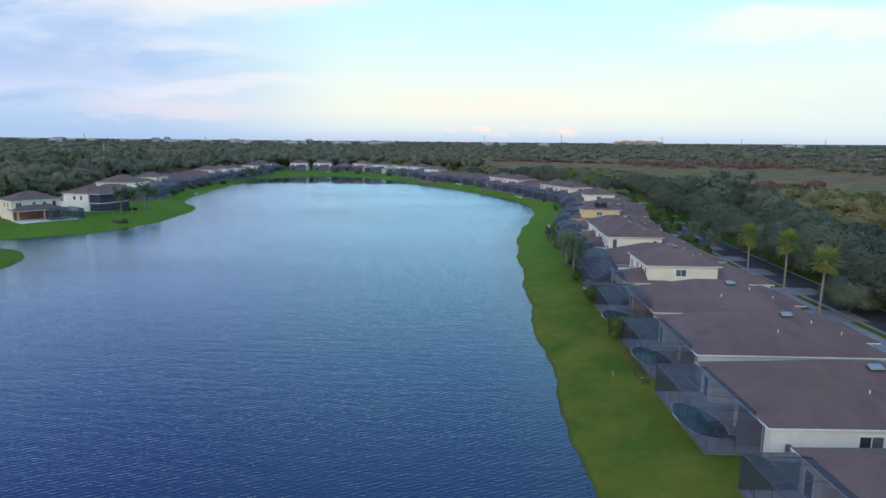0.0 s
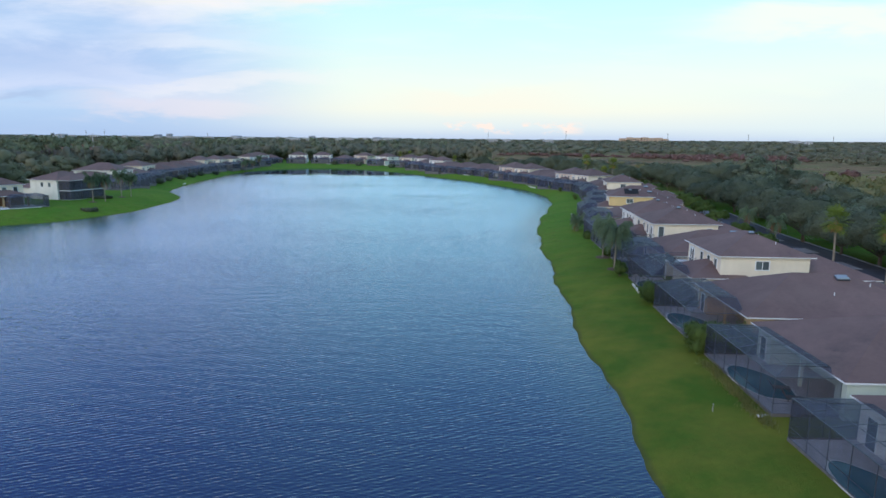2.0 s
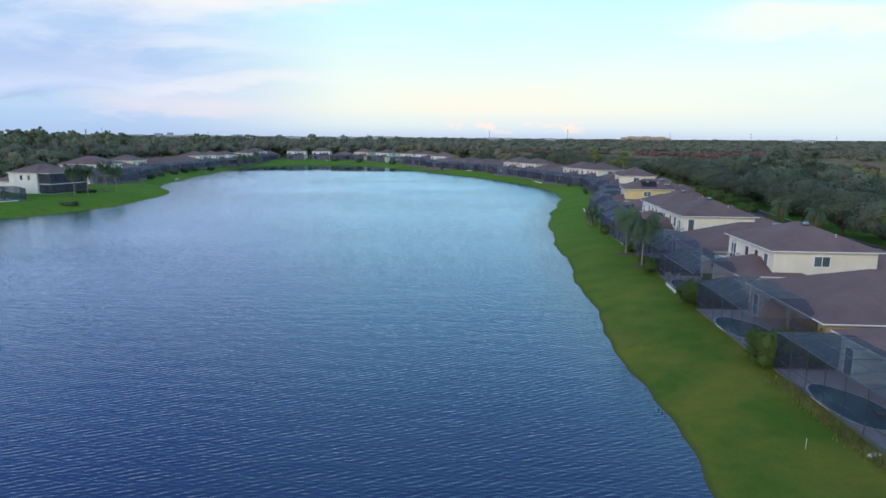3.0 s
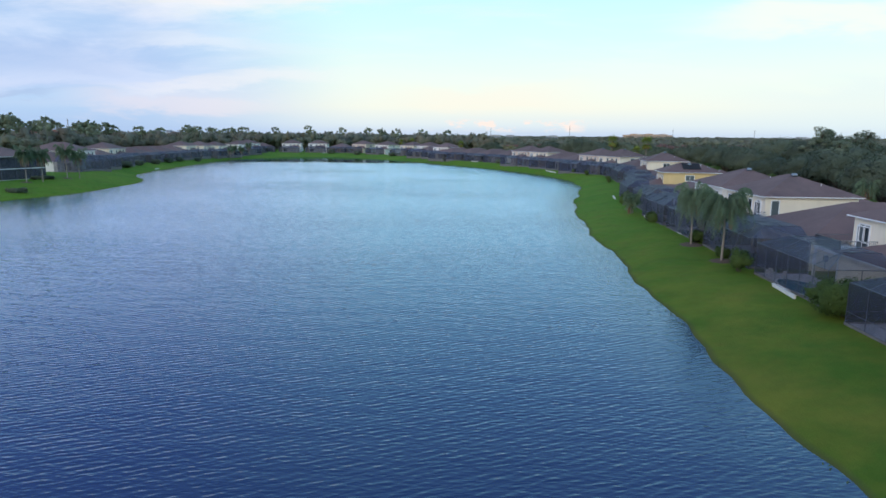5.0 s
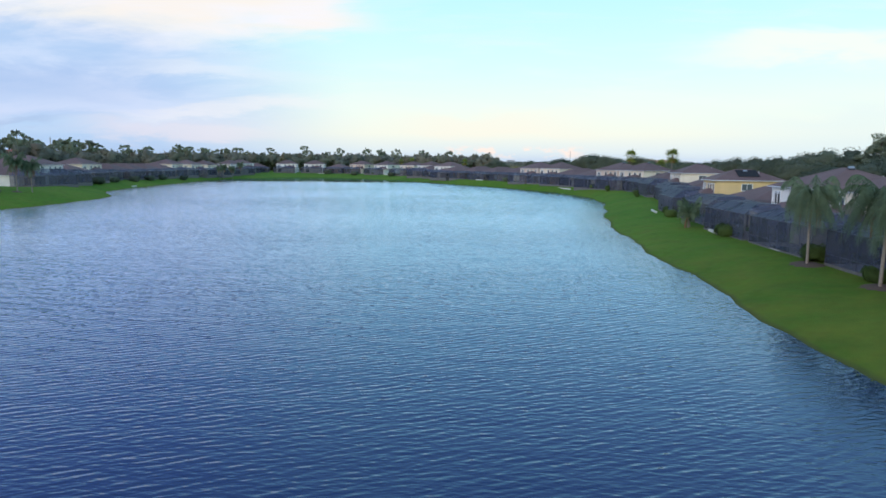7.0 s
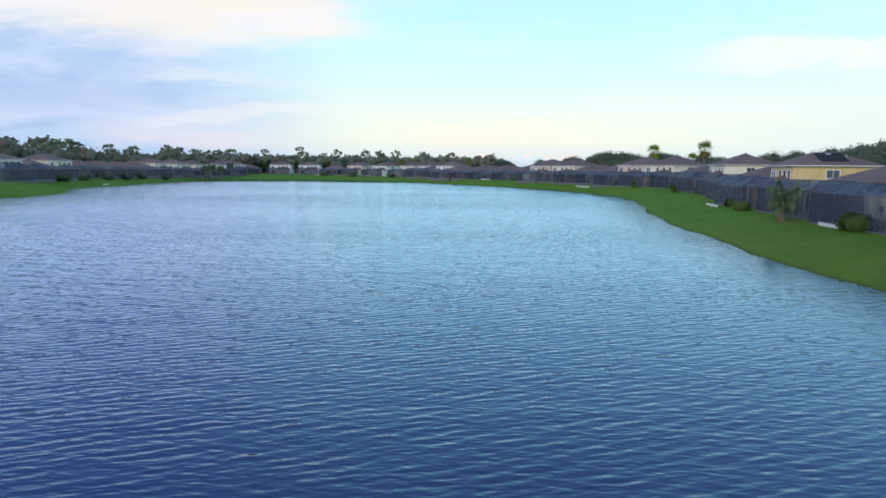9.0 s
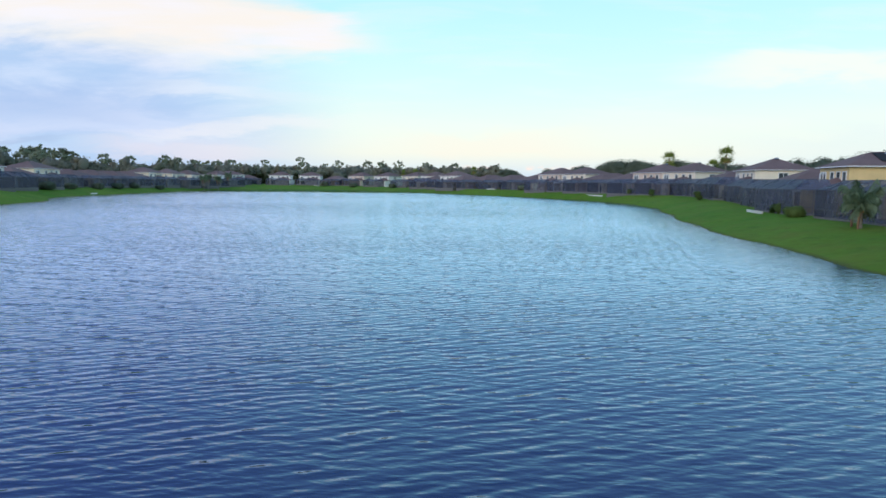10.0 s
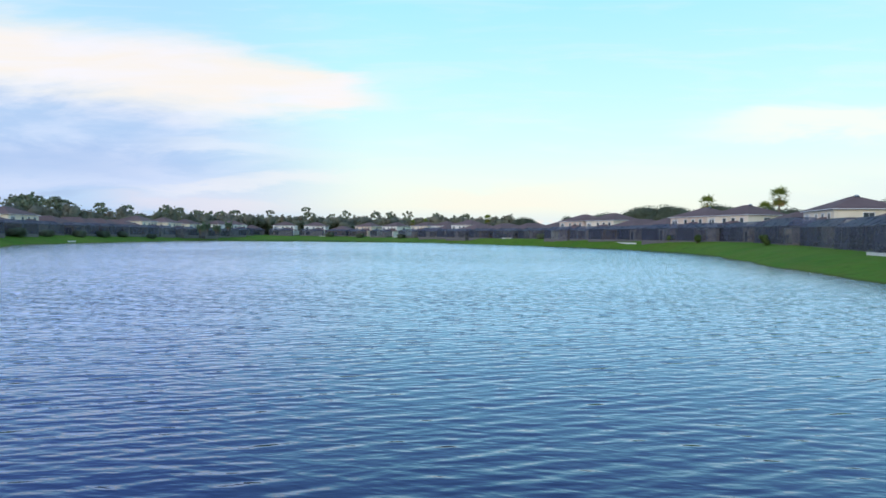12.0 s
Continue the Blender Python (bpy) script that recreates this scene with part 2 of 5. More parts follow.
def foliage(name, dark, light, rough=0.7):
    """Leaves that vary a little one by one, more from crown to crown and clump to clump."""
    m, n = material(name)
    pick = n.math("ADD", n.math("MULTIPLY", n.island(), 0.14), n.math("MULTIPLY", n.chance(), 0.62))
    pick = n.math("ADD", pick, n.span(n.noise(n.place(), 0.35, 3), 0.3, 0.7, 0.0, 0.3))
    col = n.mix(pick, dark, light)
    big = n.math("MULTIPLY", n.span(n.noise(n.place(), 0.12, 3), 0.3, 0.7, 0.82, 1.18), n.span(n.noise(n.place(), 2.2, 4, 0.7), 0.3, 0.7, 0.72, 1.28))
    col = n.mix(1.0, col, big, "MULTIPLY")
    n.end(leaf_shader(n, col, rough))
    return m


def leaf_shader(n, col, rough):
    """Leaf surface that lets a part of the light through."""
    through_ = n.add("ShaderNodeBsdfTranslucent")
    n.put(through_.inputs[0], n.mix(1.0, col, (1.25, 1.2, 0.95), "MULTIPLY"))
    mixer = n.add("ShaderNodeMixShader")
    mixer.inputs[0].default_value = 0.36
    ruffle = n.bump(n.noise(n.place(), 1.7, 4, 0.7), 0.45, 0.25)
    n.put(mixer.inputs[1], n.surface(col, rough, 0, ruffle, Specular_IOR_Level=0.2))
    n.put(mixer.inputs[2], through_.outputs[0])
    return mixer.outputs[0]


def woodland(name, warm=1.0, grey=0.0):
    """Leaves of the far woods: grey-green, olive, brown, rust and plum by stands and by crowns."""
    m, n = material(name)
    at = n.place()
    flat = n.mapping(at, (1.0, 1.0, 0.0))
    crown = n.span(n.noise(flat, 0.075, 2, 0.5), 0.32, 0.68)
    pick = n.math("ADD", n.math("MULTIPLY", crown, 0.65), n.math("MULTIPLY", n.island(), 0.2))
    pick = n.math("ADD", pick, n.span(n.noise(at, 1.4, 4, 0.7), 0.3, 0.7, -0.1, 0.3))
    col = n.mix(pick, (0.152, 0.165, 0.135), (0.245, 0.260, 0.195))
    stand = n.noise(n.mapping(at, (0.010, 0.014, 0.0)), 1.0, 4, 0.6)
    col = n.mix(n.span(stand, 0.45, 0.58, 0.0, warm, True), col, n.mix(pick, (0.205, 0.200, 0.100), (0.320, 0.295, 0.130)))
    brown = n.noise(n.mapping(at, (0.012, 0.018, 0.0), loc=(7, 3, 0)), 1.0, 4, 0.6)
    col = n.mix(n.span(brown, 0.50, 0.61, 0.0, 0.9 * warm), col, n.mix(pick, (0.270, 0.190, 0.145), (0.400, 0.280, 0.195)))
    # leafless brown-grey woods in the west
    wsp = n.add("ShaderNodeSeparateXYZ")
    n.put(wsp.inputs[0], at)
    dull = n.math("MULTIPLY", n.span(wsp.outputs[0], -170, -230), n.span(n.noise(n.mapping(at, (0.016, 0.016, 0.0), loc=(3, 9, 0)), 1.0, 3), 0.36, 0.56, 0.35 * grey, 0.9 * grey))
    col = n.mix(dull, col, n.mix(pick, (0.215, 0.165, 0.148), (0.310, 0.240, 0.208)))
    single = n.noise(n.mapping(flat, loc=(31, 17, 0)), 0.06, 2)
    col = n.mix(n.span(single, 0.62, 0.68, 0.0, 0.8 * warm), col, (0.290, 0.160, 0.130))
    n.end(leaf_shader(n, col, 0.85))
    return m


M["glass"] = glass_pane()
M["screen"] = screen_mesh("insect_screen", 0.40, 0.52)
M["roof_screen"] = screen_mesh("roof_insect_screen", 0.52, 0.66)
M["dense"] = screen_mesh("dense_insect_screen", 0.60, 0.78)
M["oak"] = foliage("oak_leaves", (0.074, 0.102, 0.074), (0.195, 0.222, 0.145))
M["olive"] = foliage("olive_leaves", (0.140, 0.150, 0.052), (0.270, 0.260, 0.090))
M["rust"] = foliage("rust_leaves", (0.200, 0.120, 0.122), (0.320, 0.190, 0.165))
M["pine"] = foliage("pine_needles", (0.150, 0.185, 0.135), (0.290, 0.325, 0.215))
M["palm"] = foliage("palm_fronds", (0.082, 0.128, 0.076), (0.175, 0.232, 0.135))
M["fan"] = foliage("fan_palm_leaves", (0.120, 0.170, 0.034), (0.280, 0.320, 0.075))
M["hedge"] = foliage("hedge_leaves", (0.050, 0.092, 0.026), (0.140, 0.200, 0.050))
M["weed"] = foliage("shore_weeds", (0.070, 0.105, 0.022), (0.160, 0.190, 0.045))
M["woods"] = woodland("woods_leaves")
M["far_woods"] = woodland("far_woods_leaves", 0.22)
M["west_woods"] = woodland("western_woods_leaves", 0.3, 0.9)


def lawn():
    m, n = material("lawn_grass")
    at = n.place()
    sp = n.add("ShaderNodeSeparateXYZ")
    n.put(sp.inputs[0], at)
    patch = n.noise(at, 0.055, 5, 0.6)
    fine = n.noise(at, 1.6, 5, 0.65)
    col = n.mix(n.span(patch, 0.35, 0.65), (0.064, 0.205, 0.018), (0.128, 0.240, 0.028))
    col = n.mix(n.span(fine, 0.35, 0.7, 0.0, 0.8), col, (0.090, 0.140, 0.012))
    col = n.mix(n.span(n.noise(at, 0.30, 5, 0.68), 0.47, 0.70, 0.0, 0.45), col, (0.140, 0.145, 0.034))
    col = n.mix(n.span(n.noise(n.mapping(at, loc=(5, 9, 0)), 0.5, 5, 0.7), 0.52, 0.70, 0.0, 0.5), col, (0.034, 0.095, 0.012))
    # turf turns darker and more olive-yellow towards the near lots
    col = n.mix(n.span(sp.outputs[1], 85, 175, 0.78, 0.0), col, n.mix(n.span(n.noise(n.mapping(at, loc=(2, 4, 0)), 0.16, 5, 0.65), 0.36, 0.64), (0.060, 0.106, 0.012), (0.172, 0.156, 0.024)))
    # rough pasture and scrub beyond the gardens
    tuft = n.span(n.noise(n.mapping(at, (0.05, 0.09, 0)), 1.0, 6, 0.72), 0.34, 0.66)
    wild = n.mix(tuft, (0.110, 0.078, 0.038), (0.290, 0.185, 0.100))
    wild = n.mix(n.span(n.noise(at, 0.014, 5, 0.6), 0.46, 0.60), wild, n.mix(tuft, (0.095, 0.098, 0.036), (0.215, 0.195, 0.080)))
    wild = n.mix(n.span(n.noise(n.mapping(at, (0.012, 0.03, 0), loc=(4, 8, 0)), 1.0, 5, 0.65), 0.54, 0.66, 0.0, 0.7), wild, (0.170, 0.105, 0.085))
    beyond = n.math("MAXIMUM", n.math("MAXIMUM", n.span(sp.outputs[0], 82, 100), n.span(sp.outputs[1], 560, 600)), n.span(sp.outputs[0], -152, -160))
    wild = n.mix(n.math("MULTIPLY", n.span(sp.outputs[1], 950, 1150), 0.85), wild, (0.090, 0.112, 0.070))
    col = n.mix(beyond, col, wild)
    # wet mud at the waterline
    col = n.mix(n.span(sp.outputs[2], 0.02, 0.12, 0.7, 0.0), col, (0.075, 0.075, 0.030))
    h = n.math("ADD", n.noise(at, 9, 4, 0.7), n.math("MULTIPLY", n.noise(at, 1.2, 3), 1.5))
    n.end(n.surface(col, 0.95, 0, n.bump(h, 0.55, 0.12), Specular_IOR_Level=0.1))
    return m


def lake_water():
    """Wind-driven water: crossing trains of short waves over a slow swell, calmer in the lee of the banks."""
    m, n = material("lake_water")
    at = n.place()
    xyz = n.add("ShaderNodeSeparateXYZ")
    n.put(xyz.inputs[0], at)
    lee = n.add("ShaderNodeAttribute")
    lee.attribute_name = "open_water"
    wind = n.math("MULTIPLY", n.span(lee.outputs["Fac"], 0.0, 1.0, 0.85, 1.0), n.span(lee.outputs["Fac"], -1.0, 0.0, 0.05, 1.0))

    def train(turn, length, wobble, patch):
        """One train of waves with bent, broken crests."""
        k = 2 * math.pi / length
        bend = n.noise(n.mapping(at, (0.22 / length, 0.30 / length, 0.0), loc=(turn, length, 0)), 1.0, 2, 0.5)
        phase = n.math("MULTIPLY_ADD", xyz.outputs[0], k * math.sin(radians(turn)), n.math("MULTIPLY", bend, wobble))
        phase = n.math("MULTIPLY_ADD", xyz.outputs[1], k * math.cos(radians(turn)), phase)
        rise = n.math("SINE", phase)
        steep = n.math("SINE", n.math("MULTIPLY_ADD", rise, -0.55, phase))
        live = n.span(n.noise(n.mapping(at, (0.34 / length, 0.42 / length, 0.0), loc=(length, turn, 0)), 1.0, 2), 0.36, 0.64, 0.30, 1.0)
        return n.math("MULTIPLY", n.math("MULTIPLY", steep, live), patch * length / (2 * math.pi))

    chop = n.noise(n.mapping(at, (1.3, 2.9, 0.0), (0, 0, radians(17))), 1.0, 2, 0.5, 0.4)
    cross = n.noise(n.mapping(at, (1.8, 4.2, 0.0), (0, 0, radians(-24))), 1.0, 2, 0.5, 0.3)
    ripple = n.noise(n.mapping(at, (3.6, 8.0, 0.0), (0, 0, radians(20))), 1.0, 2, 0.5, 0.3)
    middle = n.noise(n.mapping(at, (0.26, 0.95, 0.0), (0, 0, radians(-4))), 1.0, 2, 0.5, 0.4)
    swell = n.noise(n.mapping(at, (0.12, 0.40, 0.0), (0, 0, radians(-8))), 1.0, 2, 0.5, 0.3)
    gust = n.span(n.noise(n.mapping(at, (0.012, 0.030, 0.0)), 1.0, 3), 0.35, 0.65, 0.70, 1.0)
    h = n.math("MULTIPLY", chop, 0.038)
    for part_ in (n.math("MULTIPLY", cross, 0.017), n.math("MULTIPLY", ripple, 0.010), n.math("MULTIPLY", middle, 0.040), n.math("MULTIPLY", swell, 0.050), train(-21, 0.44, 5.5, 0.096), train(-9, 0.33, 5.0, 0.078), train(-31, 0.58, 5.0, 0.082), train(14, 0.36, 5.0, 0.058)):
        h = n.math("ADD", h, part_)
    h = n.math("MULTIPLY", n.math("MULTIPLY", h, gust), wind)
    # wind from the south leans the wavelets: their windward faces dominate
    lean = n.math("MULTIPLY", xyz.outputs[1], 0.068)
    nrm = n.bump(n.math("ADD", h, lean), 1.0, 1.0)
    still = n.bump(h, 1.0, 1.0)
    calm = n.bump(n.math("MULTIPLY", h, 0.85), 1.0, 1.0)
    col = n.mix(n.noise(at, 0.02, 3), (0.002, 0.014, 0.054), (0.003, 0.019, 0.066))
    body = n.add("ShaderNodeBsdfDiffuse")
    n.put(body.inputs[0], col)
    both = n.add("ShaderNodeMixShader")
    n.put(both.inputs[0], lee.outputs["Fac"])
    for slot, normal in ((1, still), (2, nrm)):
        gloss = n.add("ShaderNodeBsdfGlossy")
        gloss.inputs["Color"].default_value, gloss.inputs["Roughness"].default_value = (0.655, 0.778, 1.0, 1.0), 0.06
        n.put(gloss.inputs["Normal"], normal)
        n.put(both.inputs[slot], gloss.outputs[0])
    fres = n.add("ShaderNodeFresnel")
    fres.inputs["IOR"].default_value = 1.41
    n.put(fres.inputs["Normal"], calm)
    mixer = n.add("ShaderNodeMixShader")
    n.put(mixer.inputs[0], n.math("MULTIPLY", fres.outputs[0], 1.50, clamp=True))
    n.put(mixer.inputs[1], body.outputs[0])
    n.put(mixer.inputs[2], both.outputs[0])
    n.end(mixer.outputs[0])
    return m


def pool_water():
    m, n = material("pool_water")
    n.end(n.surface((0.030, 0.155, 0.195), 0.05, 0, n.bump(n.noise(n.place(), 2.0, 2), 0.15, 0.05), IOR=1.33))
    return m


def asphalt():
    m, n = material("asphalt")
    at = n.place()
    col = n.mix(n.span(n.noise(at, 0.3, 5), 0.3, 0.7), (0.052, 0.060, 0.078), (0.085, 0.094, 0.118))
    n.end(n.surface(col, 0.85, 0, n.bump(n.noise(at, 25, 2), 0.3, 0.01)))
    return m


M["lawn"], M["lake"], M["pool"], M["asphalt"] = lawn(), lake_water(), pool_water(), asphalt()

# ---------------------------------------------------------------- mesh helpers


def mesh_of(name, verts, faces, mat, smooth=False):
    me = bpy.data.meshes.new(name)
    me.from_pydata([tuple(v) for v in verts], [], [tuple(f) for f in faces])
    me.materials.append(mat)
    if smooth:
        me.polygons.foreach_set("use_smooth", [True] * len(me.polygons))
    me.update()
    return me


def part(name, geo, mat, parent, label="", smooth=False, place=None):
    """One mesh object under a thing or a part; geo is (verts, faces) or a ready mesh."""
    me = geo if isinstance(geo, bpy.types.Mesh) else mesh_of(name, geo[0], geo[1], mat, smooth)
    ob = new(name, me)
    ob.parent = parent
    if place is not None:
        ob.matrix_basis = place
    return tagged(ob, label)


def thing(name, m, label, category, group=""):
    ob = new(name)
    ob.empty_display_size = 0.3
    ob.matrix_basis = m
    return tagged(ob, label, category, group)


def join(*geos):
    V, Fs = [], []
    for v, f in geos:
        k = len(V)
        V.extend(v)
        Fs.extend([tuple(i + k for i in q) for q in f])
    return V, Fs


def box(x0, y0, z0, x1, y1, z1):
    v = [(x0, y0, z0), (x1, y0, z0), (x1, y1, z0), (x0, y1, z0), (x0, y0, z1), (x1, y0, z1), (x1, y1, z1), (x0, y1, z1)]
    return v, [(3, 2, 1, 0), (4, 5, 6, 7), (0, 1, 5, 4), (1, 2, 6, 5), (2, 3, 7, 6), (3, 0, 4, 7)]


def bar(a, b, r, sides=4, r2=None):
    """A straight member from a to b."""
    a, b = Vector(a), Vector(b)
    r2 = r if r2 is None else r2
    q = (b - a).to_track_quat("Z", "Y").to_matrix()
    v = []
    for p, rad in ((a, r), (b, r2)):
        for i in range(sides):
            t = 2 * math.pi * (i + 0.5) / sides
            v.append(tuple(p + q @ Vector((rad * math.cos(t), rad * math.sin(t), 0))))
    f = [(i, (i + 1) % sides, sides + (i + 1) % sides, sides + i) for i in range(sides)]
    f += [tuple(range(sides - 1, -1, -1)), tuple(range(sides, 2 * sides))]
    return v, f


def ring(x0, y0, x1, y1, z0, z1, wide):
    """A rectangular band of boards."""
    return join(box(x0, y0, z0, x1, y0 + wide, z1), box(x0, y1 - wide, z0, x1, y1, z1), box(x0, y0 + wide, z0, x0 + wide, y1 - wide, z1), box(x1 - wide, y0 + wide, z0, x1, y1 - wide, z1))


def smooth01(v, a, b):
    t = min(1.0, max(0.0, (v - a) / (b - a)))
    return t * t * (3 - 2 * t)


# ---------------------------------------------------------------- lake and ground
SHORE = [(8, -70), (10, -20), (11, 20), (11.4, 44), (12.2, 58), (12.9, 74), (13.8, 94), (16.1, 122), (18.6, 154), (23.1, 186), (30, 215), (35, 238), (36.5, 258), (35, 280),
         (29, 305), (19, 332), (5, 362), (-13, 392), (-32, 426), (-57, 458), (-82, 477), (-106, 471), (-124, 438), (-128, 396), (-125, 362), (-122, 330), (-117, 292), (-112, 271),
         (-101, 254), (-96, 242), (-93, 222), (-93, 200), (-98, 182), (-107, 171), (-120, 163), (-150, 158), (-150, 150), (-120, 150), (-106, 150), (-97, 142), (-91.6, 132), (-92.5, 122),
         (-110, 110), (-112, 60), (-108, 0), (-96, -60), (-60, -90), (-20, -92)]


def spline(points, steps):
    out, n = [], len(points)
    for i in range(n):
        p0, p1, p2, p3 = (np.array(points[(i + k) % n], float) for k in (-1, 0, 1, 2))
        for s in range(steps):
            t = s / steps
            out.append(0.5 * (2 * p1 + (p2 - p0) * t + (2 * p0 - 5 * p1 + 4 * p2 - p3) * t * t + (3 * p1 - p0 - 3 * p2 + p3) * t ** 3))
    return np.array(out)


EDGE = spline(SHORE, 5)


def shore_distance(X, Y):
    """Metres from the waterline, negative over the lake."""
    P = np.stack([np.ravel(X), np.ravel(Y)], 1).astype(float)
    best = np.full(len(P), 1e9)
    inside = np.zeros(len(P), bool)
    A, B = EDGE, np.roll(EDGE, -1, 0)
    for a, b in zip(A, B):
        ab = b - a
        t = np.clip(((P - a) @ ab) / (ab @ ab), 0, 1)
        d = P - a - t[:, None] * ab
        best = np.minimum(best, (d * d).sum(1))
        cross = (a[1] > P[:, 1]) != (b[1] > P[:, 1])
        with np.errstate(divide="ignore", invalid="ignore"):
            xs = a[0] + (P[:, 1] - a[1]) / (b[1] - a[1]) * (b[0] - a[0])
        inside ^= cross & (P[:, 0] < xs)
    return np.where(inside, -np.sqrt(best), np.sqrt(best)).reshape(np.shape(X))


def ground_height(X, Y):
    X, Y = np.asarray(X, float), np.asarray(Y, float)
    d = shore_distance(X, Y)
    d = d + 0.22 * np.sin(Y * 0.9 + 1.3 * np.sin(X * 0.7)) * np.cos(X * 0.8 + Y * 0.23) + 0.4 * np.sin(Y * 0.21 + X * 0.17)
    far = np.clip((Y - 390) / 80, 0, 1)
    up = np.clip((Y - 185) / 70, 0, 1)
    left = np.clip((-40 - X) / 30, 0, 1)
    steep = np.clip((Y - 245) / 40, 0, 1) * np.clip(X / 10 + 1, 0, 1)
    top, wide = 1.5 + np.maximum(0.8 * up * up * (3 - 2 * up), 0.95 * left) + 0.35 * far, 9.6 - 4.6 * steep + 4 * left + 26 * far
    t = np.clip(d / wide, 0, 1)
    z = np.where(d > 0, top * (1.6 * t - 0.6 * t * t), np.maximum(d * 0.24, -2.0))
    z = z + np.where(d > 2, 0.05 * np.sin(X * 0.31 + 2 * np.sin(Y * 0.11)) * np.sin(Y * 0.27), 0)
    return z + np.maximum(0, np.hypot(X, Y) - 1100) * 0.0052


def ground_z(x, y):
    return float(ground_height(np.array([x]), np.array([y]))[0])


def lines(*spans):
    out = []
    for a, b, step in spans:
        out.extend(np.arange(a, b, step))
    return np.array(out)


gx = lines((-6000, -1000, 1000), (-1000, -300, 100), (-300, -160, 14), (-160, -80, 2.0), (-80, 0, 10), (0, 46, 0.9), (46, 110, 4), (110, 300, 19), (300, 1000, 100), (1000, 6001, 1000))
gy = lines((-1500, -200, 325), (-200, -20, 12), (-20, 40, 4), (40, 250, 1.3), (250, 506, 2.6), (506, 600, 8), (600, 1000, 50), (1000, 9001, 1000))
GX, GY = np.meshgrid(gx, gy)
GZ = ground_height(GX, GY)
nx, ny = len(gx), len(gy)
idx = np.arange(nx * ny).reshape(ny, nx)
quads = np.stack([idx[:-1, :-1], idx[:-1, 1:], idx[1:, 1:], idx[1:, :-1]], -1).reshape(-1, 4)
ground = new("ground", mesh_of("ground", np.stack([GX.ravel(), GY.ravel(), GZ.ravel()], 1), quads.tolist(), M["lawn"], True))
tagged(ground, "mown green lawn banks, rough pasture beyond", "ground", kind="structure")
wx, wy = np.arange(-170, 51, 4.0), np.arange(-110, 499, 4.0)
WX, WY = np.meshgrid(wx, wy)
idx = np.arange(WX.size).reshape(WX.shape)
quads = np.stack([idx[:-1, :-1], idx[:-1, 1:], idx[1:, 1:], idx[1:, :-1]], -1).reshape(-1, 4)
water = new("water", mesh_of("water", np.stack([WX.ravel(), WY.ravel(), 0 * WX.ravel()], 1), quads.tolist(), M["lake"]))
# full wind in the open, shelter under the banks, most of all in the western cove
fetch = np.where(WX < -40, 30.0, 6.0)
open_water = np.clip((-shore_distance(WX, WY) - 1.0) / fetch, 0, 1)
# a glassy strip below the far bank
glassy = np.clip((54.0 + shore_distance(WX, WY)) / 10.0, 0, 1) * np.clip((WY - 385) / 15.0, 0, 1) * np.clip((-12 - WX) / 20.0, 0, 1)
open_water = open_water * (1 - glassy) - glassy
water.data.attributes.new("open_water", "FLOAT", "POINT").data.foreach_set("value", open_water.ravel().astype(np.float32))
tagged(water, "wind-rippled blue lake water reflecting the evening sky", "lake", kind="structure")

# ---------------------------------------------------------------- houses


def hip(x0, y0, x1, y1, z, pitch=0.40, over=0.45, thick=0.14):
    """A hip roof with thick edges over a rectangle of walls; ridge along the longer side."""
    x0, y0, x1, y1 = x0 - over, y0 - over, x1 + over, y1 + over
    h = min(x1 - x0, y1 - y0) / 2
    top = z + h * pitch
    if x1 - x0 >= y1 - y0:
        a, b = (x0 + h, (y0 + y1) / 2, top), (x1 - h, (y0 + y1) / 2, top)
    else:
        a, b = ((x0 + x1) / 2, y0 + h, top), ((x0 + x1) / 2, y1 - h, top)
    v = [(x0, y0, z), (x1, y0, z), (x1, y1, z), (x0, y1, z), a, b]
    v += [(x0, y0, z - thick), (x1, y0, z - thick), (x1, y1, z - thick), (x0, y1, z - thick)]
    if x1 - x0 >= y1 - y0:
        f = [(0, 1, 5, 4), (1, 2, 5), (2, 3, 4, 5), (3, 0, 4)]
    else:
        f = [(0, 1, 4), (1, 2, 5, 4), (2, 3, 5), (3, 0, 4, 5)]
    f += [(0, 6, 7, 1), (1, 7, 8, 2), (2, 8, 9, 3), (3, 9, 6, 0), (9, 8, 7, 6)]
    return (v, f), (x0, y0, x1, y1), (a, b), v[:4]


def roof_parts(parent, x0, y0, x1, y1, z, pitch=0.40, over=0.45, caps=True):
    geo, (a0, b0, a1, b1), (p, q), corners = hip(x0, y0, x1, y1, z, pitch, over)
    r = part("roof", geo, M["roof"], parent)
    part("fascia", ring(a0 - 0.05, b0 - 0.05, a1 + 0.05, b1 + 0.05, z - 0.15, z - 0.04, 0.06), M["trim"], r, "white gutter and fascia board")
    if caps:
        ends = [p, p, q, q] if a1 - a0 < b1 - b0 else [p, q, q, p]
        runs = [bar((c[0], c[1], c[2] - 0.02), (e[0], e[1], e[2] - 0.02), 0.03, 4) for c, e in zip(corners, ends)]
        if (Vector(p) - Vector(q)).length > 0.3:
            runs.append(bar((*p[:2], p[2] - 0.03), (*q[:2], q[2] - 0.03), 0.045, 4))
        part("ridge_cap", join(*runs), M["roof"], r)
    return r, p, q


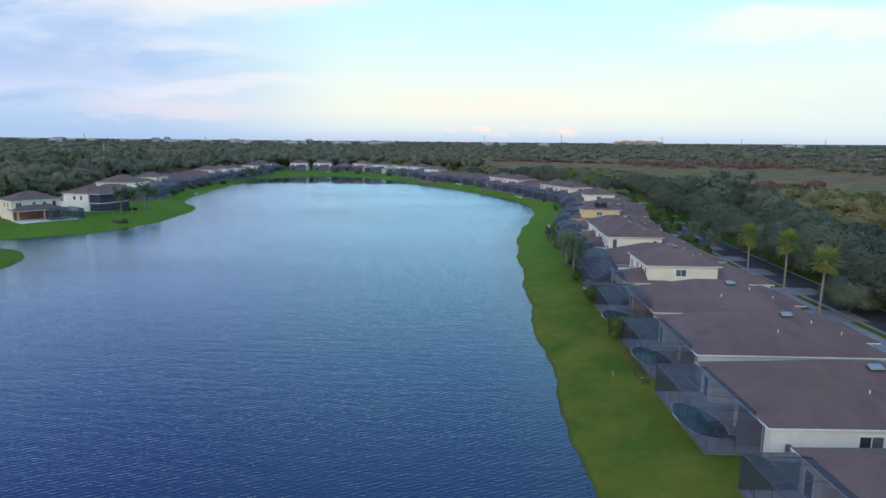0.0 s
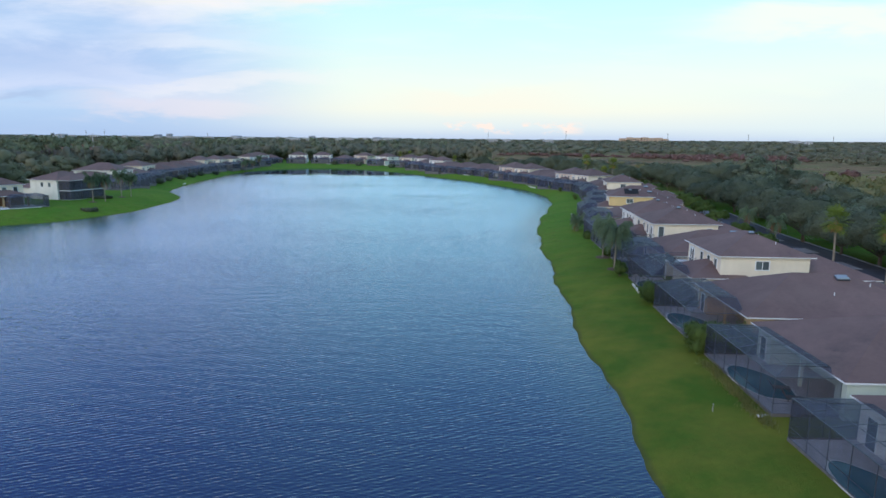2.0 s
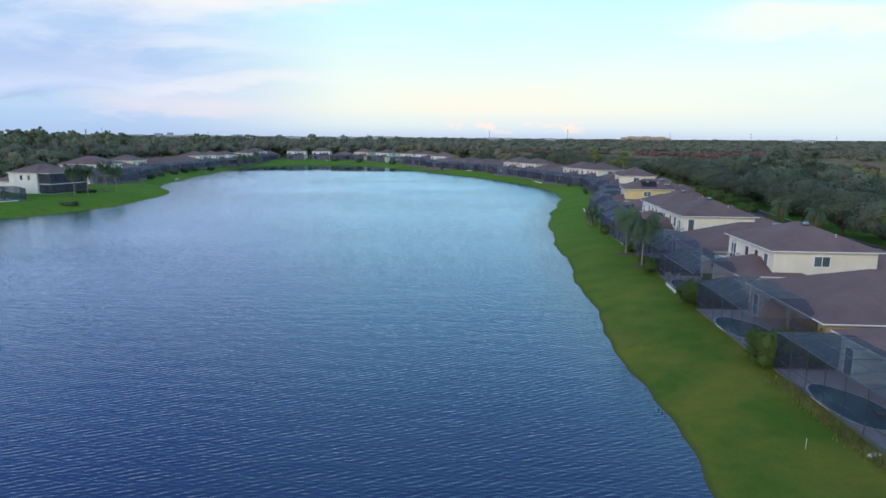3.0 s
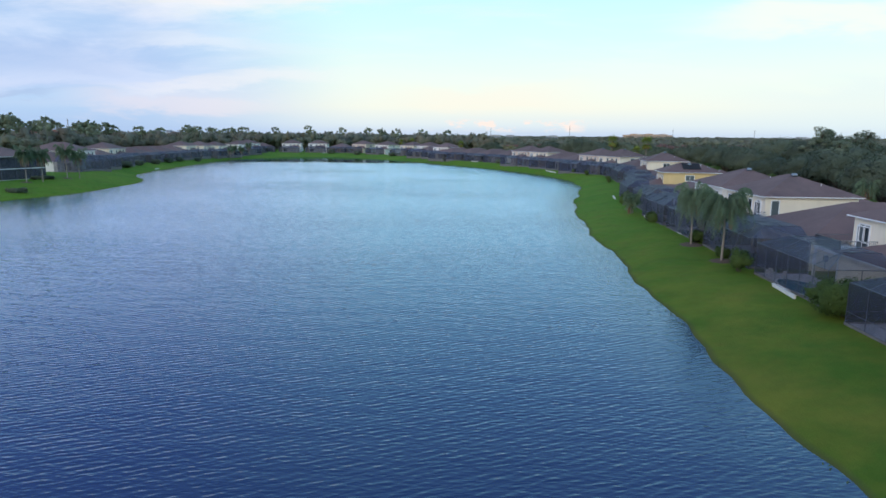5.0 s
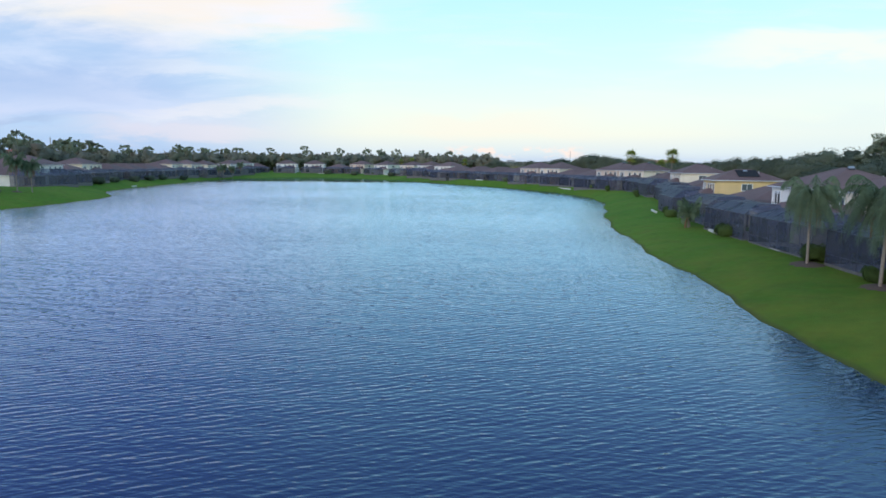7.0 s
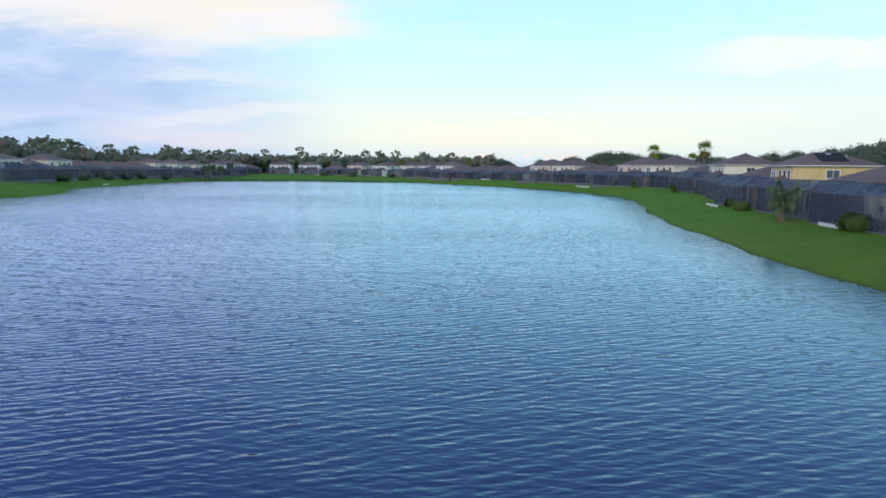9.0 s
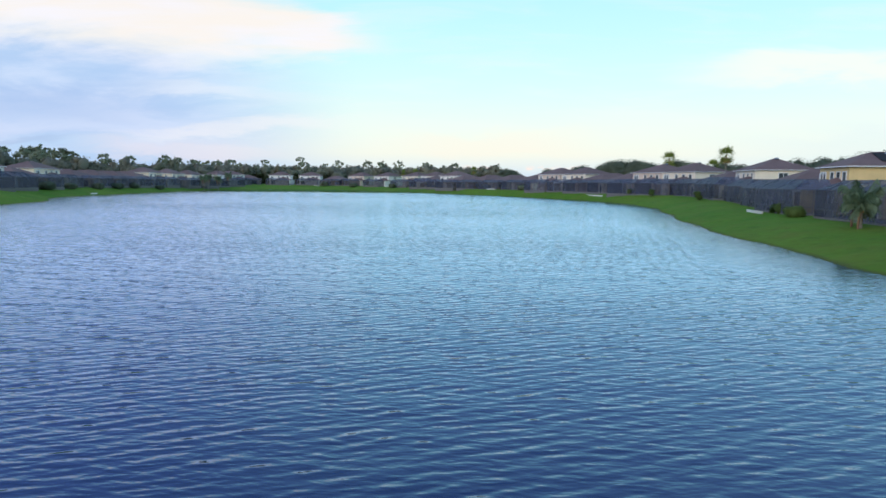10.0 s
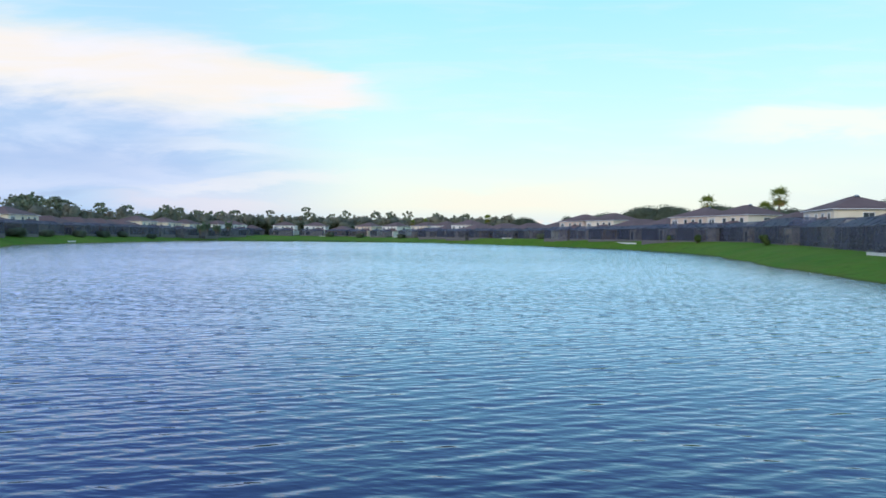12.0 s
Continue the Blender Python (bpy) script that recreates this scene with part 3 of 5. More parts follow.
def window(parent, side, along, z, wide, high, at, mullions=1, name="window"):
    """A framed window on a wall. side: 'x-', 'x+', 'y-' or 'y+'; at: the wall's coordinate; along: its centre on the wall."""
    s = -1 if side[1] == "-" else 1

    def slab(u0, u1, w0, w1, d0, d1):
        lo, hi = sorted((at + s * d0, at + s * d1))
        return box(lo, u0, w0, hi, u1, w1) if side[0] == "x" else box(u0, lo, w0, u1, hi, w1)

    a, b = along - wide / 2, along + wide / 2
    t = 0.11
    bars = [slab(a - t, a, z - t, z + high + t, -0.02, 0.07), slab(b, b + t, z - t, z + high + t, -0.02, 0.07), slab(a, b, z - t, z, -0.02, 0.09), slab(a, b, z + high, z + high + t, -0.02, 0.07)]
    for i in range(mullions):
        c = a + (b - a) * (i + 1) / (mullions + 1)
        bars.append(slab(c - 0.035, c + 0.035, z, z + high, -0.02, 0.055))
    w_ = part(name, join(*bars), M["trim"], parent, "white frame with dark panes")
    n = mullions + 1
    for i in range(n):
        u0, u1 = a + (b - a) * i / n + (0.035 if i else 0), a + (b - a) * (i + 1) / n - (0.035 if i < n - 1 else 0)
        part("pane", slab(u0, u1, z, z + high, -0.02, 0.025), M["glass"], w_)
    return w_


def vents(parent, spots, z_of):
    for x, y in spots:
        part("vent_pipe", bar((x, y, z_of(x, y) - 0.1), (x, y, z_of(x, y) + 0.34), 0.04, 6), M["trim"], parent, "white vent pipe")


def skylight(parent, x, y, z, slope, wide=1.3, deep=0.8):
    """A framed glass skylight lying on the slope that falls towards -y."""
    m = Matrix.Translation((x, y, z)) @ Matrix.Rotation(math.atan(slope), 4, "X")
    k = part("skylight", ring(-wide / 2, -deep / 2, wide / 2, deep / 2, 0, 0.20, 0.07), M["frame"], parent, "dark curbed skylight with a pale dome", place=m)
    lo, hi = (-wide / 2 + 0.02, -deep / 2 + 0.02), (wide / 2 - 0.02, deep / 2 - 0.02)
    v, f = box(*lo, 0.20, *hi, 0.34)
    v = v[:4] + [(a * 0.8, b * 0.7, c) for a, b, c in v[4:]]
    part("pane", (v, f), M["dome"], k, "dome with the sky's reflection in its colour")


def rail(parent, pts, z, high=1.05, gap=0.16, dark=True):
    """Balcony railing along a line of points."""
    mat = M["frame"] if dark else M["trim"]
    geo = []
    for a, b in zip(pts, pts[1:]):
        n = max(1, int(math.dist(a, b) / gap))
        for i in range(n + 1):
            p = [a[k] + (b[k] - a[k]) * i / n for k in (0, 1)]
            geo.append(bar((*p, z), (*p, z + high), 0.018, 4))
        geo.append(bar((*a, z + high), (*b, z + high), 0.035, 4))
        geo.append(bar((*a, z + 0.1), (*b, z + 0.1), 0.025, 4))
    part("railing", join(*geo), mat, parent, "thin metal balcony railing")


COLOUR = {"cream": "cream", "white": "white", "yellow": "warm yellow", "peach": "peach", "mint": "pale green", "tan": "tan"}


def low_house(m, along=14.2, depth=19.7, wall="cream", near=True, wing=True, group="lakeside houses"):
    """One storey. Local x runs from the lake front to the street, y along the row."""
    h = thing("house", m, "single-storey %s stucco house with brown shingle hip roof" % COLOUR[wall], "house", group)
    Z = 2.85
    # a covered porch is recessed into the lake front
    y0, y1, back = along * 0.10, along * 0.80, 3.2
    part("wall", join(box(0, 0, -0.6, depth, y0, Z), box(back, y0, -0.6, depth, y1, Z), box(0, y1, -0.6, depth, along, Z)), M[wall], h)
    part("porch_floor", box(0.01, y0, -0.6, back, y1, 0.02), M["deck"], h)
    part("porch_ceiling", box(0.26, y0, Z - 0.12, back, y1, Z), M["trim"], h)
    part("header", box(0, y0, Z - 0.4, 0.25, y1, Z), M[wall], h)
    part("column", box(0.02, (y0 + y1) / 2 - 0.15, 0.02, 0.24, (y0 + y1) / 2 + 0.15, Z - 0.4), M[wall], h)
    r, p, q = roof_parts(h, 0, 0, depth, along, Z + 0.22, caps=near)
    top = lambda x, y: Z + 0.22 + 0.40 * min(x + 0.45, depth + 0.45 - x, y + 0.45, along + 0.45 - y)
    if wing:
        part("garage_wall", box(depth + 0.01, 5.2, -0.6, depth + 1.7, along - 0.1, Z), M[wall], h)
        roof_parts(h, depth - 4.5, 5.2, depth + 1.7, along - 0.1, Z + 0.215, caps=near)
    # lake front: sliding doors and windows
    window(h, "x-", along * 0.30, 0.05, 3.4, 2.1, back, 1, "sliding_door")
    window(h, "x-", along * 0.68, 0.9, 1.8, 1.3, back)
    if near:
        window(h, "x-", along * 0.90, 0.05, 1.0, 2.1, 0, 0, "door")
        window(h, "y-", 8.0, 0.9, 1.9, 1.3, 0)
        window(h, "y-", 13.5, 1.0, 1.2, 1.2, 0)
        vents(h, [(9.6, 3.2), (14.0, 4.8), (16.4, 3.0)], top)
        meter = part("meter_box", box(1.2, -0.16, 0.9, 1.6, -0.01, 1.5), M["steel"], h, "grey electricity meter box")
        part("conduit", bar((1.4, -0.06, -0.2), (1.4, -0.06, 0.9), 0.03, 6), M["steel"], meter)
        unit = part("air_conditioner", box(3.2, -1.25, -0.1, 4.1, -0.35, 0.75), M["kick"], h, "pale outdoor air conditioner")
        part("fan_grille", bar((3.65, -0.8, 0.75), (3.65, -0.8, 0.79), 0.36, 16), M["steel"], unit)
        skylight(h, 11.8, along / 2 - 1.0, top(11.8, along / 2 - 1.0) + 0.02, 0.40)
    return h


def tall_house(m, along=13.2, south="y-", depth=11.2, wall="cream", near=True, porch=True, balcony=True, garage=True, solar=False, pair=True, lanai=False, group="lakeside houses"):
    """Two storeys over a wider ground floor; the origin is the lake-side corner of the upper floor."""
    h = thing("house", m, "two-storey %s stucco house with brown shingle hip roof" % COLOUR[wall], "house", group)
    Z1, Z2 = 2.85, 5.65
    part("wall", box(0, 0, -0.6, depth, along, Z2), M[wall], h)
    r, p, q = roof_parts(h, 0, 0, depth, along, Z2 + 0.2, caps=near)
    for c in (0.14, 0.34, 0.55, 0.86):
        window(h, "x-", along * c, Z1 + 0.75, 1.5 if c > 0.8 else 0.95, 1.5, 0, 1 if c > 0.8 else 0)
    flank = 0 if south == "y-" else along
    if south == "y-" and pair:
        window(h, south, depth * 0.47, Z1 + 1.25, 1.6, 1.05, flank)
    elif south == "y-":
        window(h, south, depth * 0.11, Z1 + 0.65, 0.85, 1.75, flank, 0)
        window(h, south, depth * 0.87, Z1 + 1.55, 0.75, 0.6, flank, 0)
    else:
        for c in (0.28, 0.55):
            window(h, south, depth * c, Z1 + 0.9, 1.0, 1.3, flank, 0)
    if near:
        for c in (0.2, 0.7):
            window(h, "y-", depth * c, 0.9, 1.5, 1.3, 0)
    top = lambda x, y: Z2 + 0.2 + 0.40 * min(x + 0.45, depth + 0.45 - x, y + 0.45, along + 0.45 - y)
    if near:
        vents(h, [(7.6, 2.4), (8.4, along - 3)], top)
        skylight(h, depth / 2, along / 2 - 1.2, top(depth / 2, along / 2 - 1.2) - 0.02, 0.40, 0.7, 0.45)
    if lanai:
        # a screened porch on two levels under its own shallow roof
        y0, y1 = 0.4, along - 0.5
        part("porch_floor", join(box(-4.4, y0, Z1 - 0.22, -0.01, y1, Z1 - 0.02), box(-4.4, y0, -0.6, -0.01, y1, 0.03)), M["trim"], h, "white porch floor slabs")
        for y in (y0 + 0.1, y0 + (y1 - y0) / 3, y0 + (y1 - y0) * 2 / 3, y1 - 0.1):
            part("column", box(-4.4, y - 0.06, 0, -4.28, y + 0.06, Z2), M["frame"], h, "dark bronze porch post")
        for z0, z1 in ((0.03, Z1 - 0.22), (Z1 - 0.02, Z2)):
            part("porch_screen", join(box(-4.36, y0, z0, -4.33, y1, z1), box(-4.33, y0, z0, -0.01, y0 + 0.03, z1), box(-4.33, y1 - 0.03, z0, -0.01, y1, z1)), M["dense"], h, "dark insect screen of the porch")
        rail(h, [(-4.28, y0 + 0.1), (-4.28, y1 - 0.1)], Z1, gap=0.3)
        roof_parts(h, -4.5, y0 - 0.1, 4.0, y1 + 0.1, Z2 + 0.215, 0.30, 0.4, caps=False)
        part("end_wall", box(-1.6, along - 1.25, -0.6, -0.01, along - 0.6, Z1), M[wall], h)
    if porch == "open":
        # tiled porch roof on columns before a tan inner wall, on a white-edged deck
        part("deck", box(-8.6, -1.5, -0.7, -0.01, along + 0.5, 0.06), M["trim"], h, "white-edged porch deck")
        for y in (0.2, along * 0.45, along - 0.4):
            part("column", box(-4.0, y - 0.2, 0.06, -3.6, y + 0.2, Z1), M["tan"], h)
        part("inner_wall", box(-0.3, 0.3, 0.06, -0.012, along - 0.3, Z1), M["wood"], h, "brown timber inner wall")
        roof_parts(h, -4.1, -0.2, 3.0, along, Z1 + 0.21, 0.34, 0.45, caps=False)
    elif porch:
        p0, p1 = (-0.3, along * 0.66) if pair else (along * 0.38, along + 0.3)
        part("porch_wall", box(-3.3, p0, -0.6, -0.01, p1, Z1), M[wall], h)
        roof_parts(h, -3.3, p0, 3.4, p1, Z1 + 0.21, 0.40, 0.45, caps=near)
    if balcony:
        y0, y1 = (along * 0.70, along + 0.6) if pair else (-0.3, along * 0.33)
        part("balcony", box(-3.1, y0, Z1 - 0.25, -0.01, y1, Z1), M["trim"], h, "white balcony slab")
        for y in (y0 + 0.15, y1 - 0.15):
            part("column", bar((-2.95, y, -0.5), (-2.95, y, Z1 - 0.25), 0.14, 4), M["trim"], h)
        rail(h, [(0, y0), (-3.05, y0), (-3.05, y1), (0, y1)], Z1, gap=0.16 if near else 0.5)
        window(h, "x-", (y0 + y1) / 2, Z1 + 0.05, 1.7, 2.0, 0, 1, "sliding_door")
        if near and pair:
            part("privacy_cloth", box(-3.0, y0 + 0.1, Z1 + 0.08, -2.97, y1 - 0.1, Z1 + 1.02), M["solar"], h, "black cloth tied to the railing")
    window(h, "x-", along * 0.82, 0.05, 2.6, 2.1, 0, 1, "sliding_door")
    if garage:
        part("garage_wall", box(depth + 0.01, 0.3, -0.6, depth + 8.5, along - 1.5, Z1), M[wall], h)
        roof_parts(h, depth - 2.0, 0.3, depth + 8.5, along - 1.5, Z1 + 0.21, caps=near)
    if solar:
        k = 0.40
        for i in range(2):
            x = depth * 0.44 + i * 1.7
            y = 2.2
            mm = Matrix.Translation((x, y, top(x, y) + 0.06)) @ Matrix.Rotation(math.atan(k), 4, "X")
            part("solar_panel", box(-0.9, -1.5, 0, 0.9, 1.5, 0.05), M["solar"], h, "black solar heating panel", place=mm)
    return h


# ---------------------------------------------------------------- screened pool enclosures


def enclosure(m, length=13.5, out=4.8, wall=2.95, rise=0.9, inset=1.7, step=2.25, posts=True, old=False, group="pool enclosures"):
    """A screened cage built against the lake front: local x from -out to 0, y from 0 to length; sloped shoulders and a flat top."""
    c = thing("pool_enclosure", m, "dark bronze framed insect-screen pool enclosure behind a house", "pool enclosure", group)
    n = max(3, round(length / step))
    ys = [length * i / n for i in range(n + 1)]
    top = wall + rise
    sides, lid = (M["dense"], M["dense"]) if old or not posts else (M["screen"], M["roof_screen"])
    inner = [inset] + [y for y in ys[1:-1] if inset < y < length - inset] + [length - inset]
    r = 0.027 if posts else 0.05
    if posts:
        for y in ys:
            part("post", bar((-out, y, 0), (-out, y, wall), r), M["frame"], c)
            yi = min(max(y, inset), length - inset)
            part("rafter", bar((-out, y, wall), (-out + inset, yi, top), r), M["frame"], c)
        for y in (0, length):
            for k in (0.5, 1.0):
                part("post", bar((-out * (1 - k), y, 0), (-out * (1 - k), y, wall), r), M["frame"], c)
        for y in inner:
            part("roof_beam", bar((-out + inset, y, top), (0, y, top), r), M["frame"], c)
        part("beam", bar((-out, 0, wall), (-out, length, wall), r * 1.3), M["frame"], c)
        part("beam", bar((-out + inset, inset, top), (-out + inset, length - inset, top), r), M["frame"], c)
        part("beam", bar((-out, 0, 0.9), (-out, length, 0.9), r * 0.8), M["frame"], c)
        for y, yi in ((0, inset), (length, length - inset)):
            part("beam", bar((-out, y, wall), (0, y, wall), r * 1.3), M["frame"], c)
            part("beam", bar((-out, y, 0.9), (0, y, 0.9), r * 0.8), M["frame"], c)
            part("beam", bar((-out + inset, yi, top), (0, yi, top), r), M["frame"], c)
            part("rafter", bar((0, y, wall), (0, yi, top), r), M["frame"], c)
    else:
        part("frame", join(bar((-out, 0, wall), (-out, length, wall), r), bar((-out, 0, 0), (-out, 0, wall), r), bar((-out, length, 0), (-out, length, wall), r), bar((-out, length / 2, 0), (-out, length / 2, wall), r),
                           bar((-out + inset, inset, top), (-out + inset, length - inset, top), r), bar((-out, 0, wall), (-out + inset, inset, top), r), bar((-out, length, wall), (-out + inset, length - inset, top), r)), M["frame"], c)
    # screens
    def sheet(*p):
        return list(p), [tuple(range(len(p)))]

    if posts:
        for a, b in zip(ys, ys[1:]):
            part("screen", sheet((-out, a, 0), (-out, b, 0), (-out, b, wall), (-out, a, wall)), sides, c)
            ai, bi = (min(max(v, inset), length - inset) for v in (a, b))
            part("screen", sheet((-out, a, wall), (-out, b, wall), (-out + inset, bi, top), (-out + inset, ai, top)), lid, c)
        for a, b in zip(inner, inner[1:]):
            part("screen", sheet((-out + inset, a, top), (-out + inset, b, top), (0, b, top), (0, a, top)), lid, c)
    else:
        part("screen", sheet((-out, 0, 0), (-out, length, 0), (-out, length, wall), (-out, 0, wall)), M["dense"], c)
        part("screen", sheet((-out, 0, wall), (-out, length, wall), (-out + inset, length - inset, top), (-out + inset, inset, top)), M["dense"], c)
        part("screen", sheet((-out + inset, inset, top), (-out + inset, length - inset, top), (0, length - inset, top), (0, inset, top)), M["dense"], c)
    for y, yi in ((0, inset), (length, length - inset)):
        part("screen", sheet((-out, y, 0), (0, y, 0), (0, y, wall), (-out, y, wall)), sides, c)
        part("screen", sheet((-out, y, wall), (0, y, wall), (0, yi, top), (-out + inset, yi, top)), sides, c)
    part("deck", box(-out + 0.04, 0.05, -1.3, 0, length - 0.05, 0.02), M["deck"], c, "pale concrete pool deck")
    part("kickplate", join(box(-out - 0.05, -0.04, -1.3, -out + 0.03, length + 0.04, 0.12), box(-out + 0.03, -0.04, -1.3, 0, 0.04, 0.12), box(-out + 0.03, length - 0.04, -1.3, 0, length + 0.04, 0.12)), M["plinth"], c, "low weathered plinth")
    return c


def swimming_pool(m, a=4.6, b=1.55):
    """A kidney-shaped pool let into its deck."""
    p = thing("swimming_pool", m, "kidney-shaped swimming pool with dark teal water", "pool", "swimming pools")
    rim, n = [], 40
    for i in range(n):
        t = 2 * math.pi * i / n
        rad = 1 + 0.18 * math.cos(2 * t) - 0.22 * math.sin(t) * math.cos(t) - 0.14 * math.cos(t + 0.6)
        rim.append((b * rad * math.cos(t), a * rad * math.sin(t)))
    v = [(x, y, 0.05) for x, y in rim]
    part("pool_water", (v, [tuple(range(n))]), M["pool"], p)
    o = [(x * 1.09, y * 1.04, 0.045) for x, y in rim]
    i_ = [(x, y, 0.075) for x, y in rim]
    oo = [(x * 1.09, y * 1.04, 0.075) for x, y in rim]
    part("coping", (o + oo + i_, [(k, (k + 1) % n, n + (k + 1) % n, n + k) for k in range(n)] + [(n + k, n + (k + 1) % n, 2 * n + (k + 1) % n, 2 * n + k) for k in range(n)]), M["kick"], p, "pale stone coping")
    return p


def lounger(m):
    c = thing("sun_lounger", m, "dark sun lounger on a pool deck", "lounger", "patio furniture")
    part("seat", box(0, 0, 0.28, 0.62, 1.25, 0.36), M["chair"], c)
    part("backrest", box(0, 0, 0, 0.62, 0.06, 0.75), M["chair"], c, place=pose(0, 1.25, 0.3, -35))
    for x in (0.04, 0.54):
        for y in (0.08, 1.15):
            part("leg", box(x, y, 0, x + 0.05, y + 0.05, 0.28), M["chair"], c)


def at_row(x, y, turn, dz=0.0):
    cx, cy = x + 4 * math.cos(radians(turn)), y + 4 * math.sin(radians(turn))
    return pose(x, y, ground_z(cx, cy) + 0.05 + dz, 0, 0, turn)


# from the near end of the right bank round the lake: corner of the lake front, turn, kind, wall, cage (start, length, out, rise, inset)
ROW = [
    (26.2, 12.0, 0, "low", "cream", (1, 13, 4.4, 0.3, 1.2)), (26.2, 28.4, 0, "low", "peach", (0.8, 13.2, 4.4, 0.3, 1.2)), (26.2, 46.7, -1, "low", "white", (1.0, 13.2, 4.6, 0.25, 1.4)), (27.4, 63.9, -2, "low", "mint", (0.6, 13.4, 4.8, 0.3, 1.6)),
    (28.4, 80.8, -3, "low", "tan", (1.2, 13.4, 5.2, 1.1, 2.2)), (33.1, 98.7, -3, "tall", "cream", (0.6, 12.4, 4.9, 1.0, 2.0)), (31.6, 113.6, -4, "low", "cream", (0.5, 13.8, 5.5, 1.0, 2.0)), (34.8, 129.6, -3, "tall", "cream", (0.6, 13.0, 4.3, 1.0, 2.0)), (35.8, 144.2, -4, "tall", "white", (0.4, 12.8, 4.6, 1.0, 2.0)), (36.0, 160.6, -6, "low", "cream", (0.4, 13.6, 5.4, 1.0, 2.0)),
    (40.8, 183.6, -9, "tall", "yellow", (-4.6, 13.4, 4.4, 1.2, 2.0)), (43.2, 195.0, -11, "low", "tan", (0.2, 13.4, 6.0, 1.2, 2.0)), (47.4, 211.4, -10, "low", "cream", (0.4, 13.4, 5.6, 1.2, 2.0)), (52.1, 230.6, -8, "tall", "cream", (-3.4, 15.4, 5.0, 1.4, 2.2)),
    (51.4, 246.2, 2, "low", "cream", (0.4, 14, 4.8, 1.0, 2.0)), (52.9, 262.6, 20, "tall", "cream", (0.0, 12.4, 5.0, 1.0, 2.0)), (48.6, 274.5, 20, "tall", "peach", (0.0, 12.4, 5.0, 1.0, 2.0)), (43.2, 287.6, 21, "low", "cream", (0.4, 13.6, 4.0, 0.9, 2.0)),
    (38.6, 301.2, 23, "low", "tan", (0.4, 13.6, 4.0, 0.9, 2.0)), (37.2, 314.8, 26, "tall", "cream", (0.4, 13.0, 2.6, 1.0, 2.0)), (31.0, 328.0, 26, "tall", "peach", (0.4, 13.0, 2.6, 1.0, 2.0)), (24.0, 349.0, 28, "low", "cream", (0.4, 13.6, 4.8, 0.9, 2.0)),
    (16.0, 364.0, 32, "low", "cream", (0.4, 13.6, 4.8, 0.9, 2.0)), (7.2, 379.0, 34, "low", "tan", (0.4, 13.6, 4.8, 0.9, 2.0)), (-2.0, 393.0, 38, "low", "cream", (0.4, 13.6, 4.8, 0.9, 2.0)), (-3.6, 415.5, 42, "tall", "white", (0.4, 13.6, 5.0, 1.0, 2.0)),
    (-15.5, 430.0, 44, "low", "cream", (0.4, 13.6, 4.8, 1.8, 2.4)), (-14.5, 451.0, 44, "tall", "white", (0.4, 13.6, 5.0, 1.0, 2.0)), (-26.0, 464.0, 45, "tall", "cream", (0.4, 13.6, 5.0, 1.0, 2.0)), (-44.5, 487.0, 48, "tall", "white", (0.4, 13.6, 5.0, 1.0, 2.0)), (-62.0, 505.0, 56, "tall", "peach", (0.4, 13.6, 5.0, 1.0, 2.0)),
    (-76.0, 508.0, 80, "low", "tan", (0.4, 13.0, 4.8, 0.9, 2.0)), (-91.5, 513.0, 92, "tall", "white", (0.4, 13.6, 5.0, 1.0, 2.0)), (-109.5, 509.0, 96, "tall", "white", (0.4, 13.6, 5.0, 1.0, 2.0)), (-127.0, 505.0, 112, "low", "cream", (0.4, 13.0, 4.8, 0.9, 2.0)),
    # west bank, coming back
    (-134.0, 494.0, 140, "tall", "white", (0.4, 13.6, 5.0, 1.0, 2.0)), (-134.0, 474.0, 160, "tall", "white", (0.4, 13.6, 5.0, 1.0, 2.0)), (-134.5, 456.0, 172, "low", "cream", (0.4, 13.6, 4.8, 0.9, 2.0)), (-138.0, 440.0, 176, "tall", "cream", (0.4, 13.6, 5.0, 1.0, 2.0)), (-140.0, 421.0, 178, "tall", "cream", (0.4, 13.6, 5.0, 1.0, 2.0)),
    (-142.5, 402.0, 180, "tall", "cream", (0.4, 13.6, 5.0, 1.0, 2.0)), (-138.5, 386.0, 180, "low", "tan", (0.4, 13.6, 4.8, 0.9, 2.0)), (-137.5, 370.0, 180, "low", "cream", (0.4, 13.6, 4.8, 0.9, 2.0)), (-136.5, 354.0, 181, "low", "tan", (0.4, 13.6, 4.8, 0.9, 2.0)), (-136.0, 338.0, 181, "low", "cream", (0.4, 13.6, 4.8, 0.9, 2.0)),
    (-139.8, 320.0, 180, "tall", "cream", (0.4, 13.6, 5.0, 1.0, 2.0)), (-131.0, 300.0, 184, "low", "tan", (0.4, 13.6, 4.8, 0.9, 2.0)), (-131.0, 281.0, 182, "tall", "white", (0.4, 13.6, 6.0, 1.4, 2.4)), (-124.0, 262.0, 178, "low", "white", (-3.0, 19.0, 7.0, 1.8, 2.4)), (-114.6, 222.0, 162, "tall", "white", (0.4, 12.6, 4.0, 2.0, 1.6)), (-118.6, 194.0, 140, "tall", "cream", (-3.5, 9.0, 4.8, 0.5, 1.4)),
]
